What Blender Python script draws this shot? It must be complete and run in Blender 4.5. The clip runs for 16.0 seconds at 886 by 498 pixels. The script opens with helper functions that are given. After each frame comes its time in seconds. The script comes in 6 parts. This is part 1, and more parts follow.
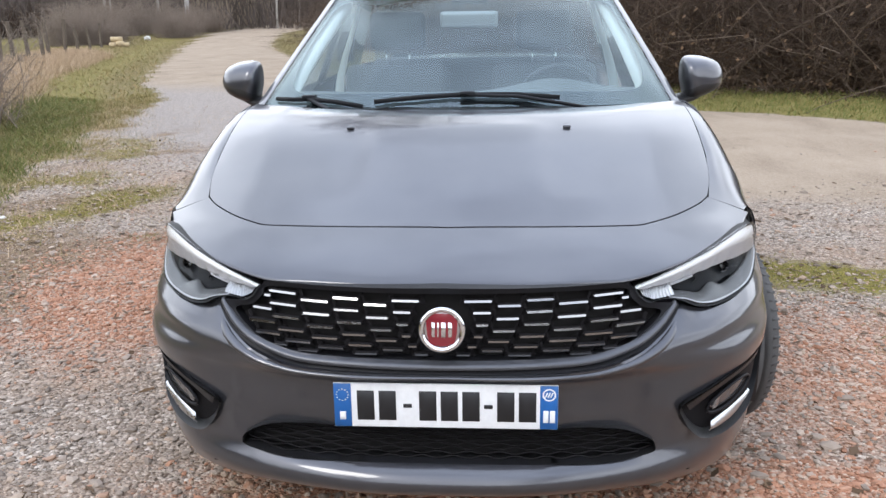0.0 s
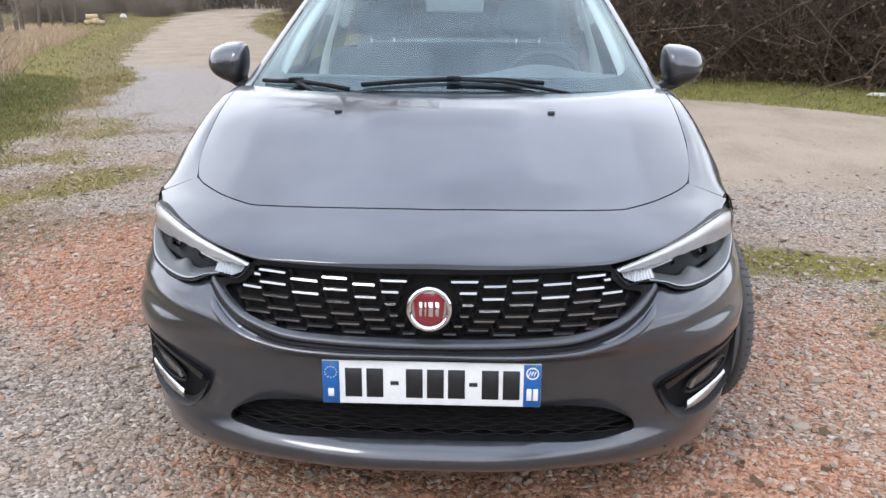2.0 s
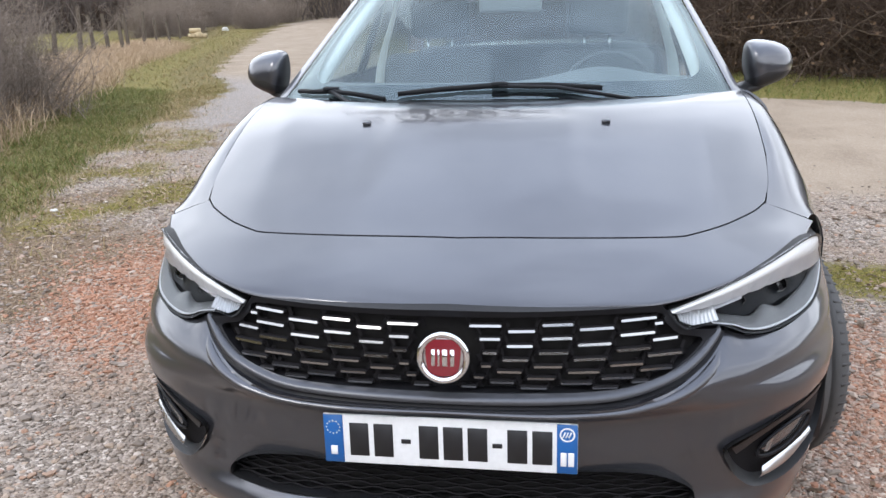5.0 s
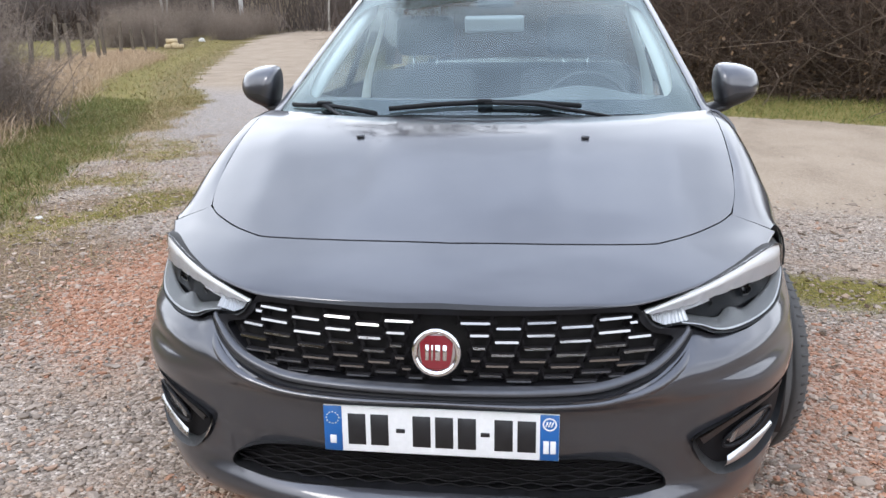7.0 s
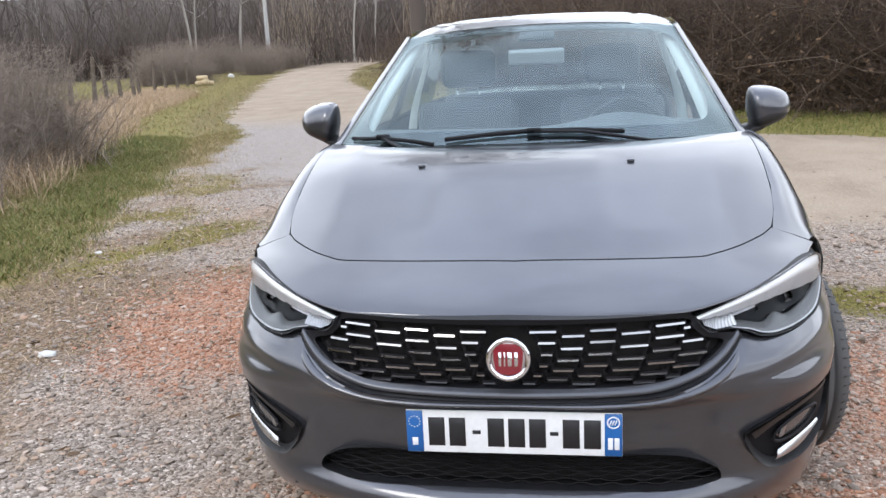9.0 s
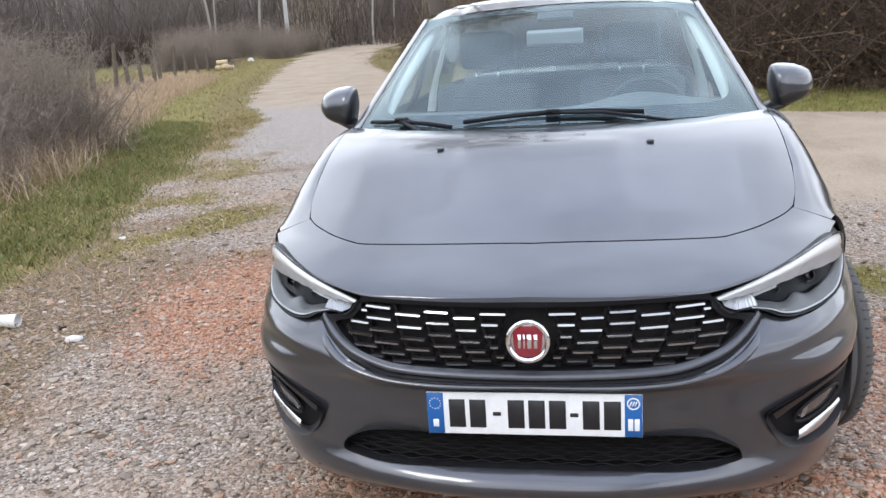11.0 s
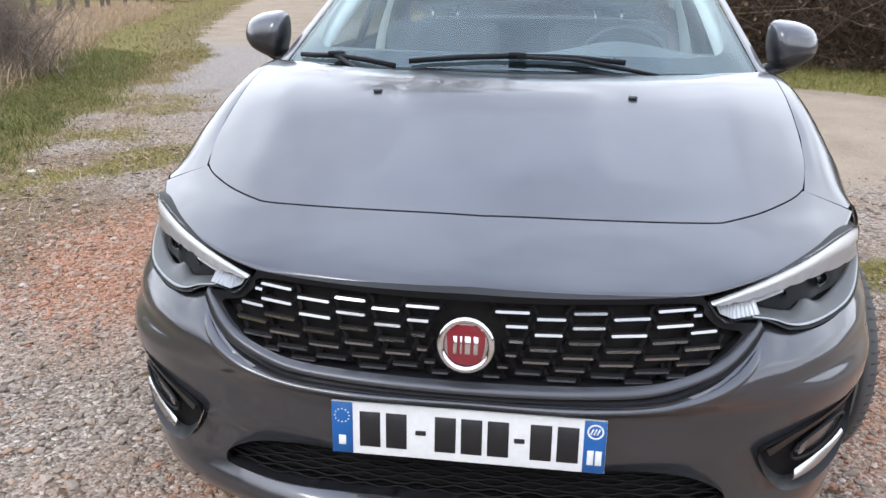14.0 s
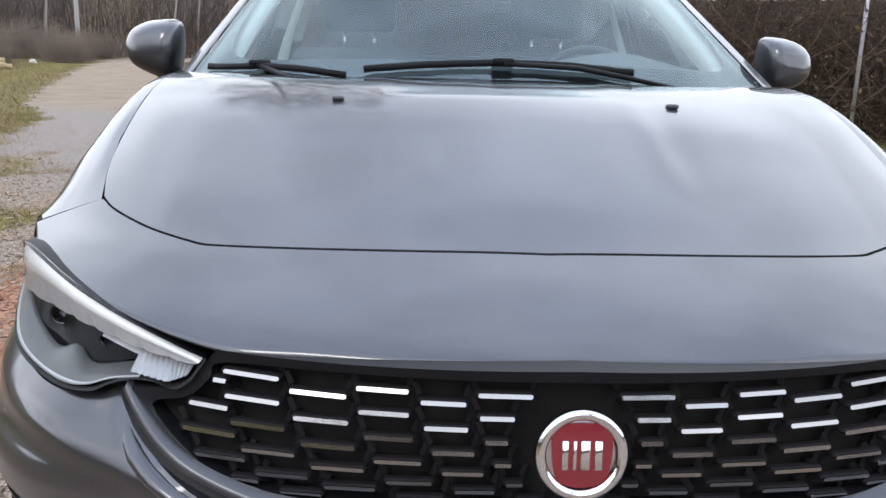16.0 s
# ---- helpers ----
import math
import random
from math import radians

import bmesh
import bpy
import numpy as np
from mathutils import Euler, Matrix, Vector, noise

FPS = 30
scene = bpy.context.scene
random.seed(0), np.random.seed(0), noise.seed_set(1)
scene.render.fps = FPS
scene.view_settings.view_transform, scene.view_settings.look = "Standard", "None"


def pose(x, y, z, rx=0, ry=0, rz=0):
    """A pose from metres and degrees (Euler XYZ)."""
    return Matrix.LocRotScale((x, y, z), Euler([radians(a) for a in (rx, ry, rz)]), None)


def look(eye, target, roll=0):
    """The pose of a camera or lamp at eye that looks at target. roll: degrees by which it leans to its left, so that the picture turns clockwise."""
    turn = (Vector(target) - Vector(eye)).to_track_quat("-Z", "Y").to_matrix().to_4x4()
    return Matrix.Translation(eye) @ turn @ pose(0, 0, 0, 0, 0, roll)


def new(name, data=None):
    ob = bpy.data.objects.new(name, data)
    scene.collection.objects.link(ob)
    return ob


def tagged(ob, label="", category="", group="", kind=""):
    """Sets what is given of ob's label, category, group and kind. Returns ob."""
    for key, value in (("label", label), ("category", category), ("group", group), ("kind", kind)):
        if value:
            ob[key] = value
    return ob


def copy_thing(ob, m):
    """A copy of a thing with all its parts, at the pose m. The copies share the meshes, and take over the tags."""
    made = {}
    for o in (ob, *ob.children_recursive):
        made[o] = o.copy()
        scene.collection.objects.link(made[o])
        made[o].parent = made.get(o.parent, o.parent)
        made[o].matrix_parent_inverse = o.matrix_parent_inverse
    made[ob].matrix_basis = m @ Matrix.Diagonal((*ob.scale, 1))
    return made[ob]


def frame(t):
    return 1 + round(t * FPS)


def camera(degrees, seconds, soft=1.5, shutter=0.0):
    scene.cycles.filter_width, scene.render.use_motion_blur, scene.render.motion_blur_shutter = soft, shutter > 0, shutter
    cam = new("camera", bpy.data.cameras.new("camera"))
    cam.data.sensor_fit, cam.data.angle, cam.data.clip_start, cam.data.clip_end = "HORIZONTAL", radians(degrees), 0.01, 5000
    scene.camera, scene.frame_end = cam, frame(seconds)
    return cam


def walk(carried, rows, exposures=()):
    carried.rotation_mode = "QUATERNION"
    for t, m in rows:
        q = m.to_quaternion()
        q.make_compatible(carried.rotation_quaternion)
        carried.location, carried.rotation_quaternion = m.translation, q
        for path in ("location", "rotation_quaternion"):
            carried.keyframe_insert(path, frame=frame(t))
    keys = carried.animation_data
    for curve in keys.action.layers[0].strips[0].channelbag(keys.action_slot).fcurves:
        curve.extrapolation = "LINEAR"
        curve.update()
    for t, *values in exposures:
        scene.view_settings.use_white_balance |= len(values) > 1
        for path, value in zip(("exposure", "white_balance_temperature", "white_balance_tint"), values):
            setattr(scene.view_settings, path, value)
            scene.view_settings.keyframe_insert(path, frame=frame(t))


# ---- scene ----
cam = camera(55.0, 16.0)
PATH = [
    (0, (0.136, -1.809, 1.281), (-0.002, 0.118, 0.763), -0.9),
    (0.5, (0.13, -1.807, 1.283), (0.025, 0.126, 0.78), -0.4),
    (1, (0.131, -1.846, 1.284), (-0.004, 0.085, 0.779), 0.2),
    (1.5, (0.135, -1.851, 1.294), (0.026, 0.073, 0.757), -0.2),
    (2, (0.114, -1.856, 1.286), (0.03, 0.064, 0.733), 0.2),
    (2.5, (0.13, -1.827, 1.274), (0.035, 0.088, 0.705), 0.8),
    (3, (0.157, -1.785, 1.272), (0.013, 0.123, 0.69), -0.1),
    (3.5, (0.2, -1.667, 1.274), (-0.041, 0.233, 0.699), 0.0),
    (4, (0.233, -1.598, 1.268), (-0.079, 0.29, 0.686), -1.3),
    (4.5, (0.257, -1.541, 1.266), (-0.059, 0.353, 0.704), -1.7),
    (7, (0.238, -1.692, 1.285), (-0.012, 0.226, 0.775), -0.7),
    (7.5, (0.21, -1.815, 1.302), (-0.004, 0.111, 0.809), -1.1),
    (8, (0.191, -1.866, 1.312), (-0.079, 0.065, 0.87), -2.0),
    (8.5, (0.181, -1.889, 1.311), (-0.063, 0.047, 0.871), -1.5),
    (9, (0.171, -1.903, 1.32), (-0.146, 0.02, 0.871), -2.8),
    (9.5, (0.174, -1.907, 1.325), (-0.169, 0.005, 0.849), -3.8),
    (12, (0.178, -1.908, 1.323), (-0.197, -0.005, 0.834), -3.5),
    (12.5, (0.168, -1.886, 1.3), (-0.161, 0.021, 0.796), -2.2),
    (13, (0.155, -1.808, 1.266), (-0.042, 0.078, 0.631), -0.6),
    (13.5, (0.158, -1.612, 1.26), (-0.01, 0.271, 0.609), -0.6),
    (14, (0.147, -1.429, 1.233), (-0.106, 0.464, 0.641), 0.8),
    (14.5, (0.05, -1.296, 1.188), (-0.051, 0.629, 0.652), 0.5),
    (15, (-0.072, -1.176, 1.155), (0.025, 0.758, 0.657), 0.5),
    (15.5, (-0.149, -0.971, 1.026), (-0.008, 0.976, 0.591), 2.7),
    (16, (-0.207, -0.892, 1.037), (-0.105, 1.06, 0.611), 1.6),
]
walk(cam, [(t, look(eye, target, roll)) for t, eye, target, roll in PATH], [(0, 0.12), (14.2, 0.12), (15.0, 0.04), (15.6, -0.12), (16, -0.14)])

from mathutils.geometry import delaunay_2d_cdt

# ---- light and sky: a pale, high overcast with thin breaks ----
SUN_AZ, SUN_EL = radians(215), radians(42)
world = bpy.data.worlds.new("world")
scene.world = world
world.use_nodes = True
wn, wl = world.node_tree.nodes, world.node_tree.links
sky = wn.new("ShaderNodeTexSky")
sky.sky_type, sky.sun_disc = "NISHITA", False
sky.sun_elevation, sky.sun_rotation = SUN_EL, SUN_AZ
sky.air_density, sky.dust_density = 1.0, 2.0
w_co = wn.new("ShaderNodeTexCoord")
w_map = wn.new("ShaderNodeMapping")
w_map.inputs["Scale"].default_value = (2.2, 2.2, 4.0)
w_noise = wn.new("ShaderNodeTexNoise")
w_noise.inputs["Scale"].default_value, w_noise.inputs["Detail"].default_value, w_noise.inputs["Roughness"].default_value = 1.3, 5.0, 0.55
w_ramp = wn.new("ShaderNodeValToRGB")
w_ramp.color_ramp.elements[0].position, w_ramp.color_ramp.elements[1].position = 0.29, 0.63
w_ramp.color_ramp.elements[0].color, w_ramp.color_ramp.elements[1].color = (0.46, 0.46, 0.46, 1), (0.98, 0.98, 0.98, 1)
w_mix = wn.new("ShaderNodeMix")
w_mix.data_type = "RGBA"
CLOUD = 22.0
w_sep = wn.new("ShaderNodeSeparateXYZ")
w_high = wn.new("ShaderNodeValToRGB")
w_high.color_ramp.elements[0].position, w_high.color_ramp.elements[1].position = 0.42, 0.80
w_high.color_ramp.elements[0].color, w_high.color_ramp.elements[1].color = (1.0, 1.0, 1.0, 1), (0.0, 0.0, 0.0, 1)
w_tone = wn.new("ShaderNodeMix")
w_tone.data_type = "RGBA"
w_tone.inputs["A"].default_value = (CLOUD * 0.83, CLOUD * 0.94, CLOUD * 1.18, 1)
w_tone.inputs["B"].default_value = (CLOUD * 1.14, CLOUD * 1.20, CLOUD * 1.32, 1)
wl.new(w_co.outputs["Generated"], w_sep.inputs[0])
wl.new(w_sep.outputs["Z"], w_high.inputs["Fac"])
wl.new(w_high.outputs["Color"], w_tone.inputs["Factor"])
wl.new(w_tone.outputs["Result"], w_mix.inputs["B"])
wl.new(w_co.outputs["Generated"], w_map.inputs["Vector"])
wl.new(w_map.outputs["Vector"], w_noise.inputs["Vector"])
wl.new(w_noise.outputs["Fac"], w_ramp.inputs["Fac"])
wl.new(w_ramp.outputs["Color"], w_mix.inputs["Factor"])
wl.new(sky.outputs["Color"], w_mix.inputs["A"])
wl.new(w_mix.outputs["Result"], wn["Background"].inputs["Color"])
wn["Background"].inputs["Strength"].default_value = 0.10

sun = new("sun", bpy.data.lights.new("sun", "SUN"))
sun.data.energy, sun.data.angle, sun.data.color = 1.0, radians(22), (1.0, 0.97, 0.92)
sun.matrix_world = look((0, 0, 60), (math.sin(SUN_AZ) * -60 / math.tan(SUN_EL), math.cos(SUN_AZ) * -60 / math.tan(SUN_EL), 0))
scene.view_settings.exposure = 0.12


# ---- materials ----
class Nodes:
    """A small builder for node materials."""

    def __init__(self, name, rough=0.5, metal=0.0):
        self.mat = bpy.data.materials.new(name)
        self.mat.use_nodes = True
        self.n, self.l = self.mat.node_tree.nodes, self.mat.node_tree.links
        self.b = self.n["Principled BSDF"]
        self.b.inputs["Roughness"].default_value, self.b.inputs["Metallic"].default_value = rough, metal

    def put(self, sock, value):
        if isinstance(value, bpy.types.NodeSocket):
            self.l.new(value, sock)
        elif isinstance(value, tuple) and len(value) == 3 and sock.type == "RGBA":
            sock.default_value = (*value, 1)
        else:
            sock.default_value = value

    def set(self, **kw):
        for key, value in kw.items():
            self.put(self.b.inputs[key.replace("_", " ")], value)
        return self

    def position(self):
        return self.n.new("ShaderNodeNewGeometry").outputs["Position"]

    def local(self):
        return self.n.new("ShaderNodeTexCoord").outputs["Object"]

    def noise(self, vec, scale, detail=3.0, rough=0.55, out="Fac", stretch=None):
        if stretch:
            m = self.n.new("ShaderNodeMapping")
            m.inputs["Scale"].default_value = stretch
            self.l.new(vec, m.inputs["Vector"])
            vec = m.outputs["Vector"]
        t = self.n.new("ShaderNodeTexNoise")
        t.inputs["Scale"].default_value, t.inputs["Detail"].default_value, t.inputs["Roughness"].default_value = scale, detail, rough
        self.l.new(vec, t.inputs["Vector"])
        return t.outputs[out]

    def voronoi(self, vec, scale, out="Distance", feature="F1"):
        t = self.n.new("ShaderNodeTexVoronoi")
        t.feature = feature
        t.inputs["Scale"].default_value = scale
        self.l.new(vec, t.inputs["Vector"])
        return t.outputs[out]

    def ramp(self, fac, stops, smooth=False):
        r = self.n.new("ShaderNodeValToRGB")
        if smooth:
            r.color_ramp.interpolation = "EASE"
        e = r.color_ramp.elements
        while len(e) < len(stops):
            e.new(0.5)
        for el, (p, c) in zip(e, stops):
            el.position = p
            el.color = (c, c, c, 1) if isinstance(c, (int, float)) else (*c, 1)
        self.put(r.inputs["Fac"], fac)
        return r.outputs["Color"]

    def mix(self, fac, a, b, how="MIX"):
        m = self.n.new("ShaderNodeMix")
        m.data_type, m.blend_type = "RGBA", how
        self.put(m.inputs["Factor"], fac), self.put(m.inputs["A"], a), self.put(m.inputs["B"], b)
        return m.outputs["Result"]

    def math(self, op, a, b=0.0, clamp=False):
        m = self.n.new("ShaderNodeMath")
        m.operation, m.use_clamp = op, clamp
        self.put(m.inputs[0], a), self.put(m.inputs[1], b)
        return m.outputs[0]

    def island(self):
        return self.n.new("ShaderNodeNewGeometry").outputs["Random Per Island"]

    def chance(self):
        return self.n.new("ShaderNodeObjectInfo").outputs["Random"]

    def attribute(self, name):
        a = self.n.new("ShaderNodeAttribute")
        a.attribute_name = name
        return a.outputs["Color"]

    def split(self, colour):
        s = self.n.new("ShaderNodeSeparateColor")
        self.l.new(colour, s.inputs[0])
        return s.outputs

    def bump(self, height, strength=0.3, dist=0.01):
        b = self.n.new("ShaderNodeBump")
        b.inputs["Strength"].default_value, b.inputs["Distance"].default_value = strength, dist
        self.l.new(height, b.inputs["Height"])
        self.l.new(b.outputs["Normal"], self.b.inputs["Normal"])
        return self


def paint(name="grey_metallic_paint", soil=0.10, haze=0.008):
    m = Nodes(name, 0.31, 0.7)
    p = m.local()
    flake = m.noise(p, 900.0, 2.0)
    dust = m.ramp(m.noise(p, 3.0, 6.0), [(0.35, 0.0), (0.75, 1.0)])
    col = m.mix(flake, (0.047, 0.048, 0.056), (0.076, 0.077, 0.089))
    col = m.mix(m.math("MULTIPLY", dust, soil), col, (0.22, 0.21, 0.19))
    m.set(Base_Color=col, Specular_IOR_Level=0.3, Coat_Weight=1.0, Coat_IOR=1.65, Coat_Roughness=m.math("ADD", haze, m.math("MULTIPLY", dust, 0.03)))
    return m.mat


def plain(name, colour, rough, metal=0.0, grain=0.0, scale=60.0, coat=0.0, spec=0.5):
    m = Nodes(name, rough, metal)
    p = m.local()
    g = m.noise(p, scale, 4.0)
    g2 = m.noise(p, scale / 12, 3.0)
    dark = tuple(c * 0.8 for c in colour)
    lite = tuple(min(1, c * 1.15 + 0.004) for c in colour)
    m.set(Base_Color=m.mix(m.math("ADD", m.math("MULTIPLY", g, 0.5), m.math("MULTIPLY", g2, 0.5)), dark, lite), Coat_Weight=coat, Specular_IOR_Level=spec)
    m.set(Roughness=m.math("ADD", rough - 0.04, m.math("MULTIPLY", g2, 0.08), True))
    if grain:
        m.bump(g, grain, 0.002)
    return m.mat


def glass(name, tint, rough=0.0, ior=1.45):
    m = Nodes(name, rough)
    m.set(Base_Color=tint, Transmission_Weight=1.0, IOR=ior)
    return m.mat


def pane(name, tint, film=0.04, shine=(1.0, 1.0, 1.0), edge=5.0):
    """Thin glass: clear, with a mirror film that grows towards grazing angles."""
    m = Nodes(name)
    n, l = m.n, m.l
    t, g, mx, lw = n.new("ShaderNodeBsdfTransparent"), n.new("ShaderNodeBsdfGlossy"), n.new("ShaderNodeMixShader"), n.new("ShaderNodeLayerWeight")
    t.inputs["Color"].default_value = (*tint, 1)
    g.inputs["Roughness"].default_value = 0.01
    g.inputs["Color"].default_value = (*shine, 1)
    lw.inputs["Blend"].default_value = 0.5
    f = m.math("ADD", film, m.math("MULTIPLY", m.math("POWER", lw.outputs["Facing"], edge), 1 - film), True)
    l.new(f, mx.inputs[0]), l.new(t.outputs[0], mx.inputs[1]), l.new(g.outputs[0], mx.inputs[2])
    l.new(mx.outputs[0], n["Material Output"].inputs["Surface"])
    return m.mat


M_PAINT = paint()
M_DUSTY = paint("dusty_grey_metallic_paint", 0.06, 0.05)
M_BLACK = plain("matt_black_plastic", (0.012, 0.012, 0.013), 0.45, 0, 0.25, 500)
M_GLOSS = plain("gloss_black_trim", (0.012, 0.012, 0.014), 0.12, 0, 0, 40, 0.6)
M_SURROUND = plain("satin_dark_grey_trim", (0.085, 0.087, 0.097), 0.32, 0.5, 0, 80, 0.25)
# matt black standing in for shade in hollows, lifted a little for haze
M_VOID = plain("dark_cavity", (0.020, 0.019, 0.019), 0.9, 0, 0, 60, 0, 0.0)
M_CHROME = plain("chrome", (0.82, 0.82, 0.83), 0.08, 1.0)
M_SILVER = plain("satin_silver", (0.62, 0.62, 0.63), 0.28, 1.0)
M_SLAT = plain("dark_chrome", (0.40, 0.395, 0.395), 0.16, 1.0)
M_RED = plain("red_enamel", (0.22, 0.012, 0.022), 0.25, 0.2, 0, 60, 1.0)
M_PLATE = plain("white_plate", (0.78, 0.79, 0.80), 0.35, 0, 0, 90, 0.3)
M_INK = plain("black_ink", (0.012, 0.012, 0.014), 0.4)
M_BLUE = plain("blue_plate_band", (0.004, 0.105, 0.36), 0.35, 0, 0, 90, 0.3)
M_STAR = plain("pale_dots", (0.70, 0.70, 0.55), 0.4)
M_RUBBER = plain("tyre_rubber", (0.075, 0.073, 0.071), 0.8, 0, 0.3, 300)
M_RIM = plain("alloy_rim", (0.45, 0.45, 0.46), 0.3, 0.9)
M_SCREEN = pane("windscreen_glass", (0.67, 0.76, 0.755), 0.104, (0.84, 0.98, 1.02), 7.5)
M_SIDEGLASS = pane("side_glass", (0.55, 0.62, 0.60))
M_LENS = pane("headlight_lens", (0.97, 0.98, 0.98), 0.003, (1.0, 1.0, 1.0), 10.0)
M_REFLECT = plain("lamp_reflector", (0.36, 0.37, 0.385), 0.25, 0.9)
M_LAMPGREY = plain("lamp_bezel_grey", (0.42, 0.43, 0.45), 0.35, 0.4)
M_LAMPBLACK = plain("lamp_mask_black", (0.010, 0.010, 0.011), 0.45, 0, 0, 60, 0, 0.15)
# smoked finish, blackened further to carry the deep housing's shade
M_BOWL = plain("smoked_lamp_bowl", (0.006, 0.007, 0.009), 0.3, 0.0, 0, 60, 0.0, 0.06)
M_FOG = plain("smoky_fog_lens", (0.16, 0.16, 0.165), 0.15, 0.7, 0, 60, 0.2)
# web and frame blacks are lifted a little to hold lens haze
M_WEB = plain("black_grille_web", (0.014, 0.013, 0.014), 0.6, 0, 0.1, 300, 0.0, 0.06)
M_FRAME = plain("black_grille_frame", (0.012, 0.012, 0.014), 0.4, 0, 0.1, 300, 0.0, 0.12)
M_WIPER = plain("black_wiper", (0.009, 0.010, 0.012), 0.5, 0, 0.1, 300, 0.0, 0.15)
M_FACET = plain("clear_facets", (0.62, 0.62, 0.65), 0.30, 0.1)
M_LAMPDARK = plain("lamp_trim_grey", (0.115, 0.118, 0.120), 0.35, 0.15, 0, 60, 0.0, 0.25)
M_DRL = plain("white_light_guide", (0.93, 0.93, 0.94), 0.25, 0.0)
M_CABIN = plain("grey_cabin_plastic", (0.15, 0.156, 0.16), 0.7, 0, 0, 60)
M_TRIM = plain("pale_pillar_trim", (0.60, 0.61, 0.60), 0.7, 0, 0.1, 300)
M_SEAT = plain("grey_seat_cloth", (0.10, 0.105, 0.11), 0.9, 0, 0, 90)
M_FRIT = plain("black_glass_border", (0.014, 0.015, 0.018), 0.2)


# ---- mesh helpers ----
def part(name, bm, material, parent=None, label="", smooth=True):
    """Links a bmesh as one mesh object under a thing or a part."""
    me = bpy.data.meshes.new(name)
    bm.to_mesh(me)
    bm.free()
    if smooth:
        for p in me.polygons:
            p.use_smooth = True
    for m in material if isinstance(material, (list, tuple)) else [material]:
        me.materials.append(m)
    ob = new(name, me)
    if parent:
        ob.parent = parent
    if label:
        ob["label"] = label
    return ob


def share(ob, m, parent=None):
    """Another object on the same mesh."""
    o = new(ob.name.split(".")[0], ob.data)
    o.parent = parent or ob.parent
    o.matrix_basis = m
    if "label" in ob:
        o["label"] = ob["label"]
    return o


def thing(name, label, category, group="", kind="", at=(0, 0, 0)):
    ob = new(name)
    ob.location = at
    return tagged(ob, label, category, group, kind)


def box(bm, size, at=(0, 0, 0), turn=None, bevel=0.0, seg=2):
    r = bmesh.ops.create_cube(bm, size=1.0)
    vs = r["verts"]
    bmesh.ops.scale(bm, vec=size, verts=vs)
    if bevel:
        es = list({e for v in vs for e in v.link_edges})
        out = bmesh.ops.bevel(bm, geom=es, offset=bevel, segments=seg, affect="EDGES", profile=0.6)
        vs = list({v for f in out["faces"] for v in f.verts} | {v for v in vs if v.is_valid})
    m = Matrix.Translation(at) @ (turn.to_4x4() if turn else Matrix.Identity(4))
    bmesh.ops.transform(bm, matrix=m, verts=vs)
    return vs


def tube(bm, pts, radii, sides=8, close=True):
    """A swept round bar along points, with a radius (or (wide, high)) at each."""
    rings = []
    pts = [Vector(p) for p in pts]
    for i, p in enumerate(pts):
        d = (pts[min(i + 1, len(pts) - 1)] - pts[max(i - 1, 0)]).normalized()
        up = Vector((0, 0, 1)) if abs(d.z) < 0.9 else Vector((0, 1, 0))
        a = d.cross(up).normalized()
        b = a.cross(d)
        r = radii[i] if isinstance(radii, list) else radii
        ra, rb = r if isinstance(r, tuple) else (r, r)
        rings.append([bm.verts.new(p + a * (ra * math.cos(k * 2 * math.pi / sides)) + b * (rb * math.sin(k * 2 * math.pi / sides))) for k in range(sides)])
    for r0, r1 in zip(rings, rings[1:]):
        for k in range(sides):
            bm.faces.new((r0[k], r0[(k + 1) % sides], r1[(k + 1) % sides], r1[k]))
    if close:
        bm.faces.new(rings[0][::-1]), bm.faces.new(rings[-1])


def lathe(bm, profile, sides=40, axis="x"):
    """Turns (along, radius) pairs about an axis."""
    rings = []
    for a, r in profile:
        ring = []
        for k in range(sides):
            c, s = math.cos(2 * math.pi * k / sides), math.sin(2 * math.pi * k / sides)
            ring.append(bm.verts.new((a, r * c, r * s) if axis == "x" else (r * c, a, r * s) if axis == "y" else (r * c, r * s, a)))
        rings.append(ring)
    for r0, r1 in zip(rings, rings[1:]):
        for k in range(sides):
            bm.faces.new((r0[k], r0[(k + 1) % sides], r1[(k + 1) % sides], r1[k]))
    return rings


def grid(bm, rows):
    """A sheet through rows of points."""
    vs = [[bm.verts.new(p) for p in row] for row in rows]
    for a, b in zip(vs, vs[1:]):
        for i in range(len(a) - 1):
            bm.faces.new((a[i], a[i + 1], b[i + 1], b[i]))
    return vs


def both(bm):
    """Adds the mirror image across x = 0."""
    r = bmesh.ops.duplicate(bm, geom=bm.verts[:] + bm.edges[:] + bm.faces[:])
    vs = [g for g in r["geom"] if isinstance(g, bmesh.types.BMVert)]
    fs = [g for g in r["geom"] if isinstance(g, bmesh.types.BMFace)]
    bmesh.ops.scale(bm, vec=(-1, 1, 1), verts=vs)
    bmesh.ops.reverse_faces(bm, faces=fs)
    bmesh.ops.remove_doubles(bm, verts=[v for v in bm.verts if abs(v.co.x) < 1e-4], dist=2e-4)


def line(pts, step):
    """Points along a polyline, no further apart than step."""
    out = []
    for a, b in zip(pts, pts[1:]):
        a, b = Vector(a), Vector(b)
        k = max(1, math.ceil((b - a).length / step))
        out += [a.lerp(b, i / k) for i in range(k)]
    return out + [Vector(pts[-1])]


